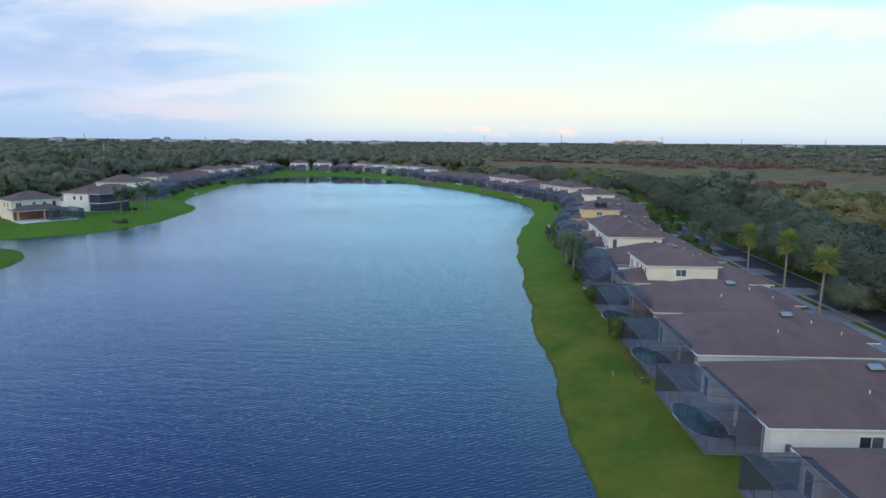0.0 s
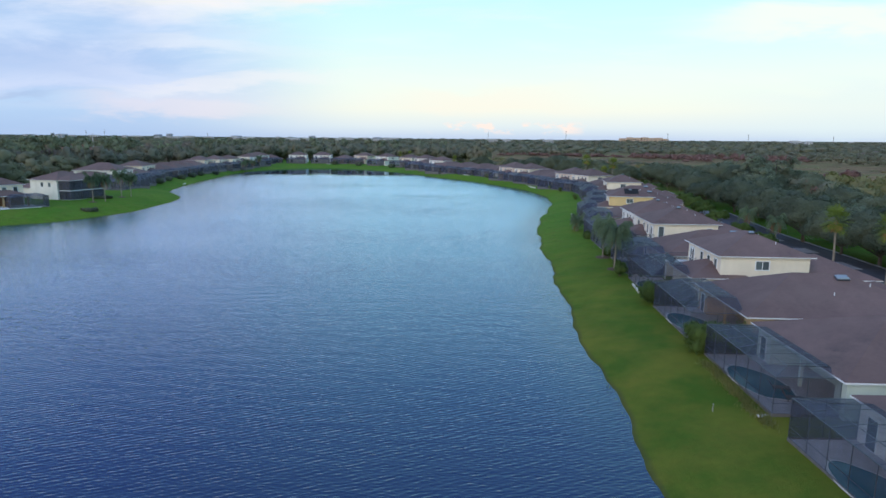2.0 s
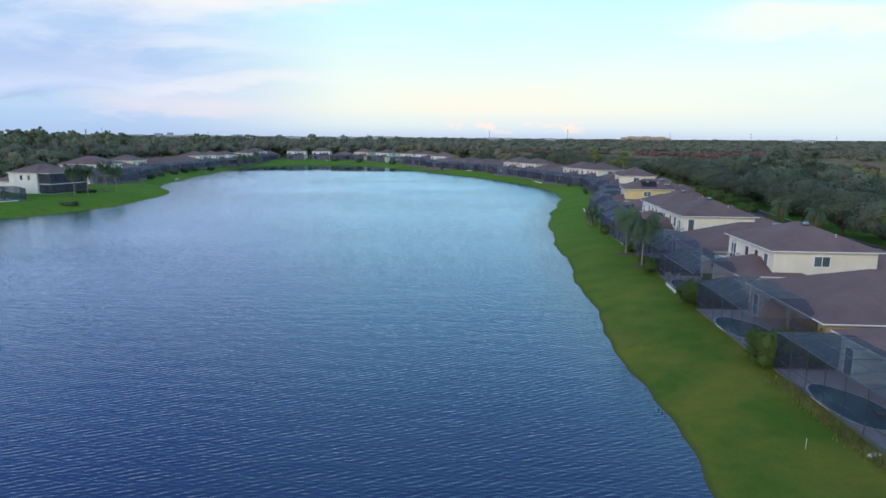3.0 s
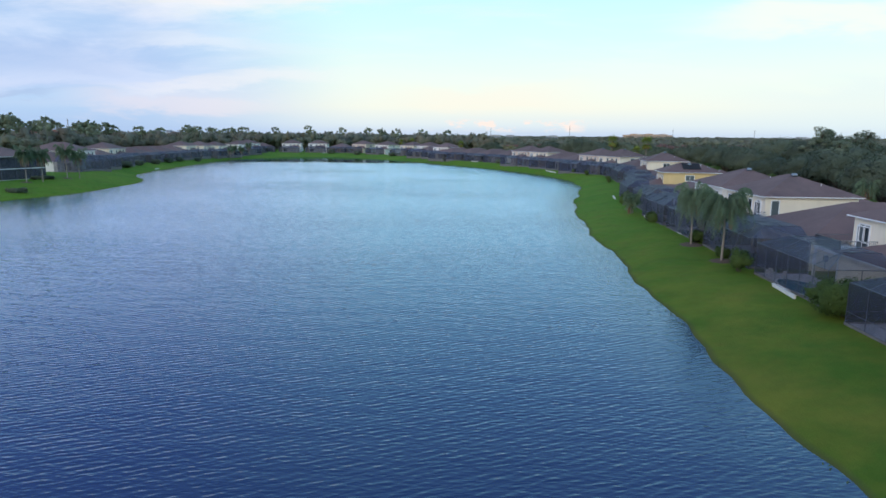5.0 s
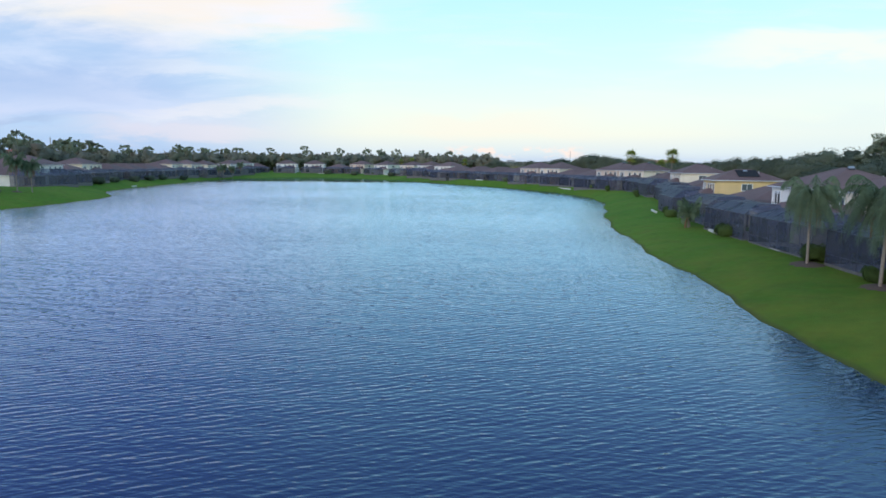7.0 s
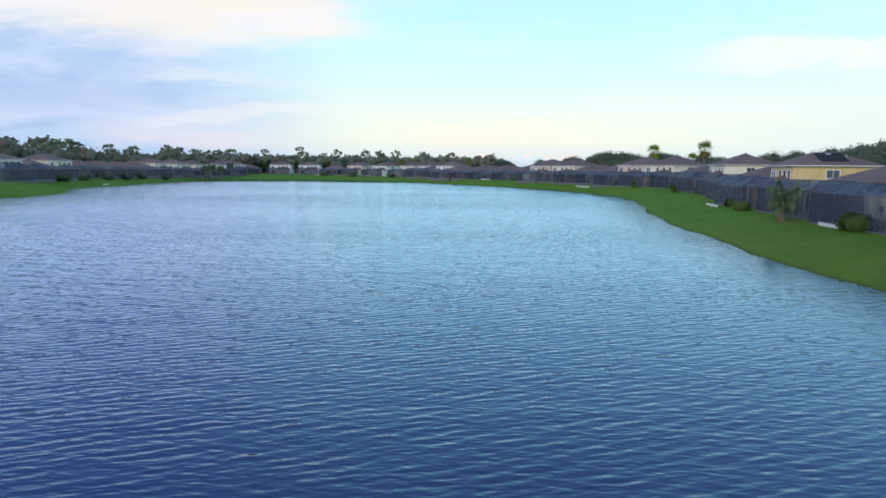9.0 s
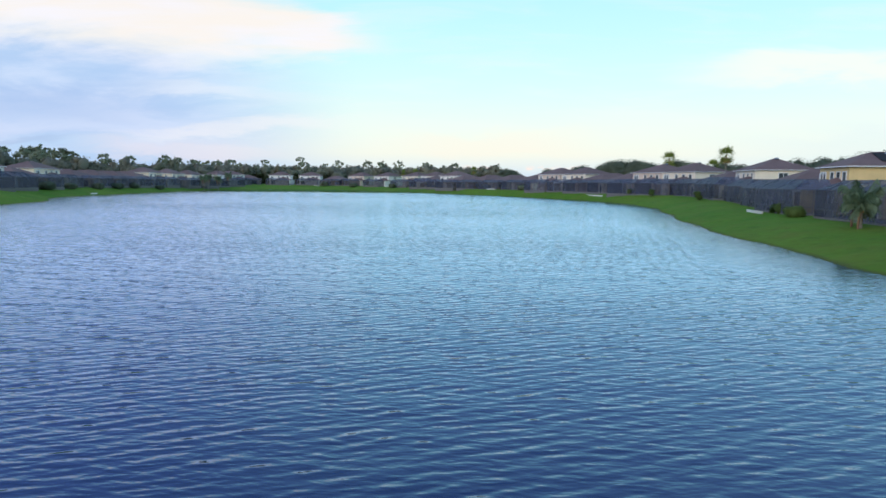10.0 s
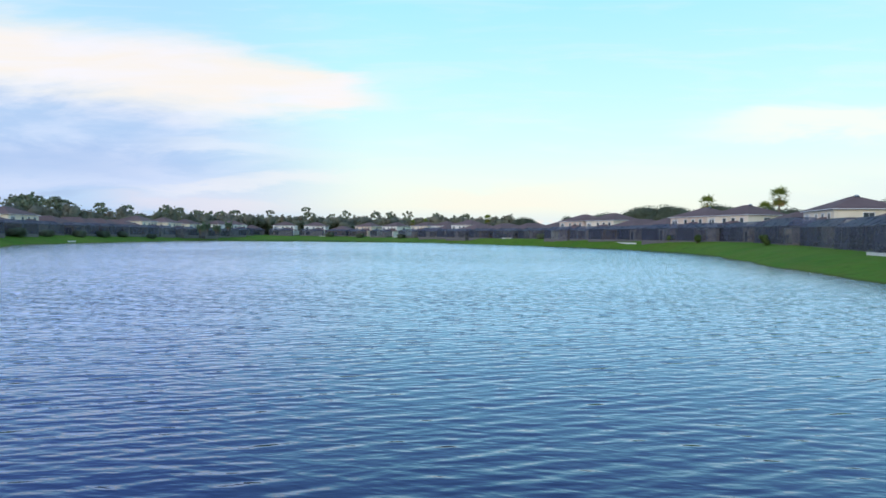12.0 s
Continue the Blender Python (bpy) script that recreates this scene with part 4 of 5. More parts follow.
for i, (x, y, turn, kind, wall, (c0, clen, cout, rise, inset)) in enumerate(ROW):
    near = x > 15 and y < 290
    m = at_row(x, y, turn)
    south = "y-" if turn < 120 else "y+"
    if kind == "low":
        low_house(m, wall=wall, near=near, wing=x > -80)
        front = 0.0
    else:
        tall_house(m, wall=wall, near=near, along=8.3 if wall == "yellow" else (12.3 if 25 < x and y < 290 else 13.2), solar=(wall == "yellow"), south=south, depth=17.0 if (x, y) == (-131.0, 281.0) else 10.9, pair=(x, y) != (34.8, 129.6),
                   lanai=(x, y) == (-114.6, 222.0), porch="open" if (x, y) == (-118.6, 194.0) else (x, y) != (-114.6, 222.0), balcony=x > -110 or y > 300)
        front = -3.3
    if (x, y) == (-114.6, 222.0):
        continue
    enclosure(m @ pose(front - 0.02, c0, 0.0), clen, cout, rise=rise, inset=inset, posts=near and y < 250, old=y > 108)
    if near and y < 130:
        swimming_pool(m @ pose(front - cout * 0.56, c0 + clen * 0.45, 0.0), 4.3, min(1.75, cout * 0.33))
        lounger(m @ pose(front - cout * 0.28, c0 + 2.0, 0.03, 0, 0, 70))
        lounger(m @ pose(front - cout * 0.28, c0 + 4.2, 0.03, 0, 0, 80))

# ---------------------------------------------------------------- street behind the right bank
ROAD = [(63, -80), (63, 20), (63.6, 80), (65.2, 120), (68.5, 160), (75, 200), (84, 235), (88, 262), (86, 300), (76, 340), (58, 380), (36, 420)]


def ribbon(points, wide, lift, mat, name, label, offset=0.0):
    v, f = [], []
    P = [Vector(p) for p in points]
    fine = []
    for a, b in zip(P, P[1:]):
        fine += [a.lerp(b, k / 8) for k in range(8)]
    fine.append(P[-1])
    for i, p in enumerate(fine):
        t = (fine[min(i + 1, len(fine) - 1)] - fine[max(i - 1, 0)]).normalized()
        s = Vector((t.y, -t.x))
        for k in (-wide / 2, wide / 2):
            q = p + s * (k + offset)
            v.append((q.x, q.y, 1.5 + lift))
    n = len(fine)
    low = [(a, b, c - 0.5) for a, b, c in v]
    f = [(2 * i, 2 * i + 1, 2 * i + 3, 2 * i + 2) for i in range(n - 1)]
    f += [(2 * n + 2 * i, 2 * i, 2 * i + 2, 2 * n + 2 * i + 2) for i in range(n - 1)] + [(2 * i + 1, 2 * n + 2 * i + 1, 2 * n + 2 * i + 3, 2 * i + 3) for i in range(n - 1)]
    return tagged(new(name, mesh_of(name, v + low, f, mat)), label, name, kind="structure")


ribbon(ROAD, 7.4, 0.08, M["asphalt"], "road", "dark asphalt street behind the houses")
for side in (-1, 1):
    ribbon(ROAD, 0.35, 0.20, M["concrete"], "kerb", "pale concrete kerb along the street", side * 3.85)
ribbon(ROAD, 1.5, 0.11, M["concrete"], "pavement", "pale concrete pavement beside the street", -6.2)
for x, y, turn, kind, wall, cage in ROW:
    if x > 20 and y < 300:
        m = at_row(x, y, turn) @ pose(21.4 if kind == "low" else 19.7, 8.0 if kind == "low" else 6.0, 0)
        d = new("driveway", mesh_of("driveway", *box(0, 0, -0.5, 11.5 if kind == "low" else 12.0, 6.0 if kind == "low" else 5.2, 0.07), M["concrete"]))
        d.matrix_basis = m
        tagged(d, "pale concrete driveway leading to the street", "driveway", kind="structure")

# ---------------------------------------------------------------- plants
RNG = np.random.default_rng(7)


def leaf_cloud(clumps, per, size, rng, flat=0.6, heart=None):
    """Small three-cornered leaf sprays in clumps (rows of x, y, z, radius), shingled
    outwards, with the soft normals of the crown that they make up."""
    K = np.array(clumps, float)
    heart = K[:, :3].mean(0) - np.array([0, 0, 0.25 * np.ptp(K[:, 2])]) if heart is None else np.array(heart)
    C = np.repeat(K, per, 0)
    n = len(C)
    d = rng.normal(size=(n, 3))
    d /= np.linalg.norm(d, axis=1)[:, None]
    r = C[:, 3] * (0.55 + 0.45 * rng.random(n) ** 0.5)
    P = C[:, :3] + d * r[:, None] * np.array([1, 1, flat])
    out = P - heart
    out /= np.linalg.norm(out, axis=1)[:, None] + 1e-6
    soft = 0.45 * d + 0.9 * out + np.array([0, 0, 0.20])
    soft /= np.linalg.norm(soft, axis=1)[:, None] + 1e-6
    up = soft + rng.normal(size=(n, 3)) * 0.42
    a = np.cross(up, rng.normal(size=(n, 3)))
    a /= np.linalg.norm(a, axis=1)[:, None]
    b = np.cross(up, a)
    b /= np.linalg.norm(b, axis=1)[:, None]
    s = size * (0.6 + 0.8 * rng.random(n))[:, None]
    u, v = a * s, b * s * 0.7
    # wound so that the upper side looks along up
    V = np.stack([P - u, P + u * 0.7 - v, P + u * 0.7 + v], 1)
    g = np.cross(V[:, 1] - V[:, 0], V[:, 2] - V[:, 0])
    turn = (g * up).sum(1) < 0
    V[turn] = V[turn][:, [0, 2, 1]]
    return V.reshape(-1, 3), np.arange(3 * n).reshape(-1, 3), np.repeat(soft, 3, 0)


def knot(level):
    """The points and faces of a ball of 20 or 80 faces."""
    bm = bmesh.new()
    bmesh.ops.create_icosphere(bm, subdivisions=level, radius=1.0)
    v, f = np.array([tuple(p.co) for p in bm.verts]), np.array([[p.index for p in q.verts] for q in bm.faces])
    bm.free()
    return v, f


KNOTS = {1: knot(1), 2: knot(2)}


def twig_mass(clumps, rng, flat=0.6, level=1, fill=0.82):
    """The close-packed inner twigs and leaves of each clump, as lumpy masses that the outer sprays cover."""
    K = np.array(clumps, float)
    heart = K[:, :3].mean(0) - np.array([0, 0, 0.25 * np.ptp(K[:, 2])])
    b, f = KNOTS[level]
    V, Fs, N = [], [], []
    for k, (x, y, z, r) in enumerate(K):
        lump = 1 + 0.22 * rng.normal(size=(len(b), 1)).clip(-1.5, 1.5)
        p = np.array([x, y, z]) + b * lump * r * fill * np.array([1, 1, flat])
        out = p - heart
        out /= np.linalg.norm(out, axis=1)[:, None] + 1e-6
        soft = 0.6 * b + 0.7 * out
        V.append(p)
        N.append(soft / (np.linalg.norm(soft, axis=1)[:, None] + 1e-6))
        Fs.append(f + k * len(b))
    return np.concatenate(V), np.concatenate(Fs), np.concatenate(N)


def merged(*clouds):
    V, Fs, N, base = [], [], [], 0
    for v, f, nn in clouds:
        V.append(v)
        Fs.append(f + base)
        N.append(nn)
        base += len(v)
    return np.concatenate(V), np.concatenate(Fs), np.concatenate(N)


def leafy_mesh(name, V, Fs, N, mat):
    """A mesh of loose leaves with given normals, quick for many thousands."""
    me = bpy.data.meshes.new(name)
    me.vertices.add(len(V))
    me.vertices.foreach_set("co", np.asarray(V, np.float32).ravel())
    me.loops.add(Fs.size)
    me.loops.foreach_set("vertex_index", Fs.astype(np.int32).ravel())
    me.polygons.add(len(Fs))
    me.polygons.foreach_set("loop_start", np.arange(0, Fs.size, 3, dtype=np.int32))
    me.polygons.foreach_set("use_smooth", np.ones(len(Fs), dtype=bool))
    me.update(calc_edges=True)
    me.normals_split_custom_set_from_vertices(np.asarray(N, np.float32))
    me.materials.append(mat)
    return me


def broad_tree(label, mat, high, wide, seed, per=70, clumps=26, size=0.42, bare=0.32, category="tree", group="trees"):
    """Trunk, limbs and a crown of leaf clumps with gaps."""
    rng = np.random.default_rng(seed)
    t = thing("tree", Matrix(), label, category, group)
    z0 = high * bare
    limbs, C = [], []
    part("trunk", join(bar((0, 0, -0.5), (0.15, 0.1, z0), 0.034 * high, 8, 0.024 * high), bar((0.15, 0.1, z0), (0.0, 0.2, high * 0.7), 0.024 * high, 7, 0.008 * high)), M["bark"], t)
    for i in range(clumps):
        a, e = 2 * math.pi * (i * 0.618 + 0.1 * rng.random()), rng.random()
        rad = wide / 2 * (0.25 + 0.65 * math.sqrt(rng.random()))
        dome = math.sqrt(max(0.05, 1 - (rad / (wide / 2)) ** 2))
        z = z0 + (high - z0) * (0.12 + 0.76 * dome * (0.55 + 0.45 * e))
        c = (rad * math.cos(a), rad * math.sin(a), z)
        C.append((*c, wide * (0.10 + 0.10 * rng.random())))
        if i % 3 == 0:
            limbs.append(bar((0.1, 0.1, z0 * (0.85 + 0.4 * rng.random())), c, 0.012 * high, 5, 0.004 * high))
    part("limb", join(*limbs), M["bark"], t)
    part("crown", leafy_mesh("crown", *merged(leaf_cloud(C, per, size, rng, 0.75), twig_mass(C, rng, 0.75, 2, 0.52)), mat), mat, t)
    return t


def pine_tree(seed, high=17.0):
    rng = np.random.default_rng(seed)
    t = thing("pine_tree", Matrix(), "tall tree with feathery open grey-green crown", "pine tree", "pines")
    part("trunk", bar((0, 0, -0.5), (0.3, 0.1, high * 0.95), 0.22, 7, 0.06), M["bark"], t)
    C, limbs = [], []
    for i in range(40):
        z = high * (0.42 + 0.55 * rng.random())
        a = rng.random() * 6.28
        r = (0.5 + 2.9 * math.sqrt(rng.random())) * min(1.0, 2.4 * (1.04 - z / high) + 0.15)
        C.append((r * math.cos(a), r * math.sin(a), z, 0.45 + 0.5 * rng.random()))
        if i % 2:
            limbs.append(bar((0.2, 0, z - 0.9), C[-1][:3], 0.05, 4, 0.015))
    part("limb", join(*limbs), M["bark"], t)
    part("crown", leafy_mesh("crown", *leaf_cloud(C, 110, 0.17, rng, 0.9), M["pine"]), M["pine"], t)
    return t


def queen_palm(seed, high=6.0, spread=4.5, fronds=52, droop=1.0):
    """Feather palm: bare trunk and long drooping fronds of narrow leaflets."""
    rng = np.random.default_rng(seed)
    t = thing("queen_palm", Matrix(), "feathery queen palm with drooping green fronds in mulch", "palm tree", "lakeside palms")
    part("trunk", join(bar((0, 0, -0.4), (0.08, 0.02, high * 0.5), 0.13, 9, 0.10), bar((0.08, 0.02, high * 0.5), (0.05, 0.1, high), 0.10, 9, 0.085)), M["palm_bark"], t)
    part("crownshaft", bar((0.05, 0.1, high - 0.3), (0.05, 0.1, high + 0.5), 0.16, 8, 0.08), M["dry"], t, "brown fibrous crown base")
    V, Fs, D, Df = [], [], [], []
    for i in range(fronds):
        a = i * 2.4 + rng.random() * 0.4
        lift = -0.55 + 1.75 * (1 - i / fronds) ** 0.8 + 0.25 * rng.random()
        L = spread * (0.75 + 0.45 * rng.random())
        fall = droop * (0.65 + 0.6 * rng.random())
        pts = []
        for k in range(15):
            s = k / 14
            r = L * (s - 0.40 * s ** 2.0) * (0.92 if lift > 0 else 0.7)
            z = high + 0.35 + L * (lift * s * 1.0 - fall * (0.62 + 0.62 * max(lift, 0) + 0.3 * min(lift, 0)) * s * s)
            pts.append(Vector((0.05 + r * math.cos(a), 0.1 + r * math.sin(a), z)))
        side = Vector((-math.sin(a), math.cos(a), 0))
        for k in range(14):
            g = bar(pts[k], pts[k + 1], 0.025 * (1 - k / 16), 3)
            n = len(D)
            D += g[0]
            Df += [tuple(j + n for j in f) for f in g[1][:3]]
            for half in range(3):
                p = pts[k].lerp(pts[k + 1], half / 3)
                t_ = (pts[k + 1] - pts[k]).normalized()
                ll = (0.95 * math.sin(math.pi * min(1, (k + half / 3) / 14 * 0.85 + 0.12)) + 0.12)
                for s_ in (-1, 1):
                    tip = p + side * s_ * ll * 0.5 + t_ * ll * 0.35 + Vector((0, 0, -ll * (0.45 + 0.5 * rng.random())))
                    w_ = t_ * 0.035
                    n = len(V)
                    V += [tuple(p - w_), tuple(p + w_), tuple(tip + w_ * 0.3), tuple(tip - w_ * 0.3)]
                    Fs.append((n, n + 1, n + 2, n + 3))
    dead = []
    for k in range(6 if high > 3 else 1):
        a = k * 1.05 + rng.random()
        q = [Vector((0.05 + 0.16 * math.cos(a), 0.1 + 0.16 * math.sin(a), high - 0.1)), Vector((0.05 + 0.75 * math.cos(a), 0.1 + 0.75 * math.sin(a), high - 0.7)), Vector((0.05 + 0.80 * math.cos(a), 0.1 + 0.80 * math.sin(a), high - 2.5))]
        dead += [bar(q[0], q[1], 0.06, 4, 0.14), bar(q[1], q[2], 0.14, 4, 0.03)]
    part("dead_fronds", join(*dead), M["wood"], t, "hanging dead brown fronds")
    part("rachis", (D, Df), M["palm"], t)
    part("fronds", (V, Fs), M["palm"], t)
    return t


def fan_palm(seed, high=9.2, spread=2.9, leaves=32):
    """Fan palm: tall thin trunk, a ball of stiff fan leaves and a skirt of dry ones."""
    rng = np.random.default_rng(seed)
    t = thing("fan_palm", Matrix(), "tall fan palm with yellow-green crown and dry skirt", "palm tree", "street palms")
    part("trunk", join(bar((0, 0, -0.4), (0.12, 0, high * 0.5), 0.22, 9, 0.16), bar((0.12, 0, high * 0.5), (0.3, 0.05, high), 0.16, 9, 0.14)), M["palm_bark"], t)

    def fan(V, Fs, a, e, stem, rad):
        base = Vector((0.3, 0.05, high))
        d = Vector((math.cos(a) * math.cos(e), math.sin(a) * math.cos(e), math.sin(e)))
        hub = base + d * stem
        s = d.cross(Vector((0, 0, 1))).normalized()
        u = s.cross(d)
        g = bar(base, hub, 0.02, 3)
        n = len(V)
        V += g[0]
        Fs += [tuple(j + n for j in f) for f in g[1][:3]]
        for k in range(13):
            b = math.radians(-105 + 210 * k / 12)
            r = d * math.cos(b) + s * math.sin(b)
            tip = hub + r * rad * (0.8 + 0.2 * math.cos(b)) + Vector((0, 0, -0.12 * rad)) + u * 0.08 * rng.normal()
            q = (d * -math.sin(b) + s * math.cos(b)) * 0.058 * rad
            mid = hub.lerp(tip, 0.55)
            n = len(V)
            V += [tuple(hub), tuple(mid - q), tuple(tip), tuple(mid + q)]
            Fs.append((n, n + 1, n + 2, n + 3))

    G, Gf, S, Sf = [], [], [], []
    for i in range(leaves):
        fan(G, Gf, i * 2.4 + 0.3 * rng.random(), -0.95 + 2.45 * (i / leaves), spread * 0.50 * (0.7 + 0.4 * rng.random()), spread * 0.50)
    for i in range(16):
        fan(S, Sf, i * 2.4, -1.25 + 0.5 * rng.random(), spread * 0.34, spread * 0.36)
    part("crown", (G, Gf), M["fan"], t)
    part("dry_skirt", (S, Sf), M["dry"], t, "hanging dry brown fan leaves")
    return t


def shrub(m, size, label="rounded green garden shrub beside a pool enclosure", group="garden shrubs", seed=0, mat="hedge"):
    """A clipped or loose shrub of leaf clumps on short stems."""
    rng = np.random.default_rng(seed)
    sx, sy, sz = size
    t = thing("shrub", m, label, "shrub", group)
    n = max(6, int(8 * sx * sy))
    C = [((rng.random() - 0.5) * sx, (rng.random() - 0.5) * sy, sz * (0.25 + 0.5 * rng.random()), 0.34 * min(sx, sy, sz) + 0.15) for i in range(min(n, 60))]
    part("stem", join(*[bar((c[0] * 0.3, c[1] * 0.3, -0.2), c[:3], 0.03, 4) for c in C[:5]]), M["bark"], t)
    part("leaves", leafy_mesh("leaves", *merged(leaf_cloud(C, 240, 0.085, rng, 0.9), twig_mass(C, rng, 0.9, 1, 0.60)), M[mat]), M[mat], t)
    return t


def scatter(proto, places, grow=1.0):
    """Puts a prototype at the first place and copies at the rest; rows of x, y, turn, scale. The trees
    of the younger near end of the street take the factor grow."""
    for i, (x, y, turn, s) in enumerate(places):
        s *= grow if y < 205 else 1.0
        m = pose(x, y, ground_z(x, y) - 0.05, 0, 0, turn)
        ob = proto if i == 0 else copy_thing(proto, m)
        ob.matrix_basis = m @ Matrix.Diagonal((s, s, s * (0.94 + 0.12 * ((i * 7) % 5) / 5), 1))


for k, (x, y, hh) in enumerate([(97, 226, 15.5), (103, 233, 15.0), (94, 214, 13.5), (109, 243, 14.5), (101, 217, 14.5), (113, 232, 15.0), (90, 206, 12.5)]):
    tree = pine_tree(200 + k, hh)
    tree.matrix_basis = pose(x, y, ground_z(x, y), 0, 0, 40 * k) @ Matrix.Diagonal((1.35, 1.35, 1.0, 1))

# lakeside palms
scatter(queen_palm(1), [(25.1, 118.4, 20, 1.03), (25.8, 128.6, 140, 0.95)])
scatter(queen_palm(9, 6.2, 3.7, 30, 0.75), [(-105.4, 204.4, 30, 1.1), (-103.4, 207.5, 90, 1.05), (-105.4, 221.0, 150, 1.05), (-103.6, 223.5, 260, 1.0), (-128, 420, 10, 1.0), (-126, 428, 80, 1.0), (-127, 412, 190, 0.95), (-129, 452, 190, 1.0)])
scatter(queen_palm(8, 1.8, 2.3, 15, 0.55), [(27.7, 160.6, 200, 1.0), (28.2, 161.3, 80, 1.1)])
scatter(queen_palm(5, 5.6, 3.6, 22), [(60.8, 138.6, 0, 1.0), (62.0, 152.0, 70, 0.95)])
scatter(fan_palm(2), [(55.3, 89.2, 0, 1.0), (58.3, 104.4, 60, 0.98), (56.0, 112.6, 130, 0.92), (57.5, 74, 220, 1.0), (64.8, 273.6, 40, 1.10), (61.4, 272.6, 90, 0.86), (61.8, 308.4, 10, 1.16), (3.5, 392.0, 200, 0.85), (-28.0, 484.0, 100, 0.95), (-36.0, 490.0, 10, 0.85)])

# street trees
oakA = broad_tree("dense dark green oak beside the street", M["oak"], 10.5, 14.0, 11, per=290, clumps=64, size=0.19, bare=0.15, group="street trees")
scatter(oakA, [(69.0, 84, 10, 1.3), (68.8, 97, 80, 1.25), (69.4, 110, 200, 1.3), (70.2, 123, 30, 1.25), (70.0, 133, 20, 1.05), (71.0, 147, 130, 1.3), (73.5, 165, 250, 1.2), (77.5, 183, 300, 1.3), (81, 200, 70, 1.2), (70.5, 71, 10, 1.25), (61.0, 91.0, 140, 0.72), (93, 212, 40, 1.15), (98, 232, 150, 1.15), (100, 256, 30, 1.25), (71, 58, 80, 1.0), (79, 216, 10, 0.85), (83, 232, 110, 0.95), (88, 250, 200, 0.95), (91, 270, 20, 1.0), (93, 290, 90, 1.0), (92, 308, 60, 1.0)], 0.84)
oakB = broad_tree("broad grey-green tree beside the street", M["oak"], 9.5, 13.0, 12, per=280, clumps=58, size=0.19, bare=0.15, group="street trees")
scatter(oakB, [(84, 92, 0, 1.15), (86, 108, 20, 1.2), (87, 124, 40, 1.15), (89, 140, 100, 1.2), (92, 157, 230, 1.2), (97, 176, 20, 1.3), (102, 196, 160, 1.35), (107, 216, 60, 1.25), (84, 74, 60, 1.2), (98, 100, 60, 1.25), (100, 120, 10, 1.25), (76, 296, 60, 1.05), (68, 312, 150, 1.1), (60, 330, 150, 1.25), (48, 372, 20, 1.1), (38, 384, 100, 1.05), (20, 404, 200, 1.0), (56, 350, 0, 1.25), (110, 238, 200, 1.1), (96, 278, 90, 1.1)], 0.84)
oakC = broad_tree("light olive-green tree in the scrub", M["olive"], 9.0, 9.0, 13, per=150, clumps=30, size=0.26, bare=0.22, group="scrub trees")
scatter(oakC, [(112, 150, 0, 1.1), (126, 176, 60, 1.2), (118, 118, 100, 1.15), (134, 140, 200, 1.25), (140, 206, 30, 1.2), (124, 204, 90, 1.0), (150, 170, 150, 1.3), (132, 236, 250, 1.1), (112, 258, 10, 1.0), (128, 100, 10, 1.2)])
rusty = broad_tree("rust-coloured deciduous tree in the scrub", M["rust"], 7.0, 8.0, 14, per=120, clumps=24, size=0.26, bare=0.2, group="scrub trees")
scatter(rusty, [(150, 262, 0, 1.0), (158, 282, 60, 1.1), (144, 276, 100, 0.9), (196, 330, 200, 1.0)])

garden = broad_tree("small bright green garden tree beside a driveway", M["hedge"], 5.2, 4.6, 16, per=150, clumps=22, size=0.17, bare=0.25, group="garden trees")
scatter(garden, [(57.5, 146, 0, 1.0), (60.0, 163, 40, 1.1), (63.0, 178, 120, 1.2), (66.5, 193, 10, 1.2), (69.0, 207, 60, 1.1), (71.0, 240, 60, 1.2), (72.0, 256, 160, 1.1), (55.0, 131, 200, 0.9), (66.5, 222, 100, 1.2), (62.0, 214, 30, 1.0)])

# shrubs between and before the pool enclosures
for k, (x, y, sx, sy, sz) in enumerate([(25.4, 97.5, 4.4, 2.3, 2.9), (24.9, 79.3, 5.2, 2.3, 2.8), (24.6, 113.3, 1.2, 1.5, 2.5), (26.6, 79.4, 3.0, 1.8, 2.2), (27.6, 97.4, 3.0, 1.8, 2.4), (27.2, 130.2, 1.3, 1.8, 1.5), (26.2, 120.6, 1.2, 1.6, 1.0),
                                         (28.3, 149.6, 1.6, 2.4, 1.4), (31.4, 177.6, 1.4, 2.4, 1.2), (33.6, 184.8, 1.4, 2.4, 1.2), (41.8, 232.0, 1.0, 1.2, 2.0), (42.0, 262.0, 1.0, 1.2, 2.2), (40.5, 274.0, 1.2, 1.4, 1.6)]):
    shrub(pose(x, y, ground_z(x, y)), (sx, sy, sz), seed=30 + k)


def border_tuft(m, seed):
    """A loose tuft of yellowing ornamental grass."""
    rng = np.random.default_rng(seed)
    t = thing("border_plant", m, "loose yellow-green grass tuft along a pool enclosure", "ornamental grass", "border plants")
    V, Fs = [], []
    for k in range(150):
        x, y, a = 0.30 * rng.normal(), 0.60 * rng.normal(), rng.random() * 6.28
        h, lean = 0.18 + 0.34 * rng.random(), 0.10 + 0.22 * rng.random()
        c, s_ = math.cos(a), math.sin(a)
        n = len(V)
        V += [(x - s_ * 0.03, y + c * 0.03, -0.05), (x + s_ * 0.03, y - c * 0.03, -0.05), (x + c * lean, y + s_ * lean, h)]
        Fs.append((n, n + 1, n + 2))
    part("foliage", (V, Fs), M["olive"], t)


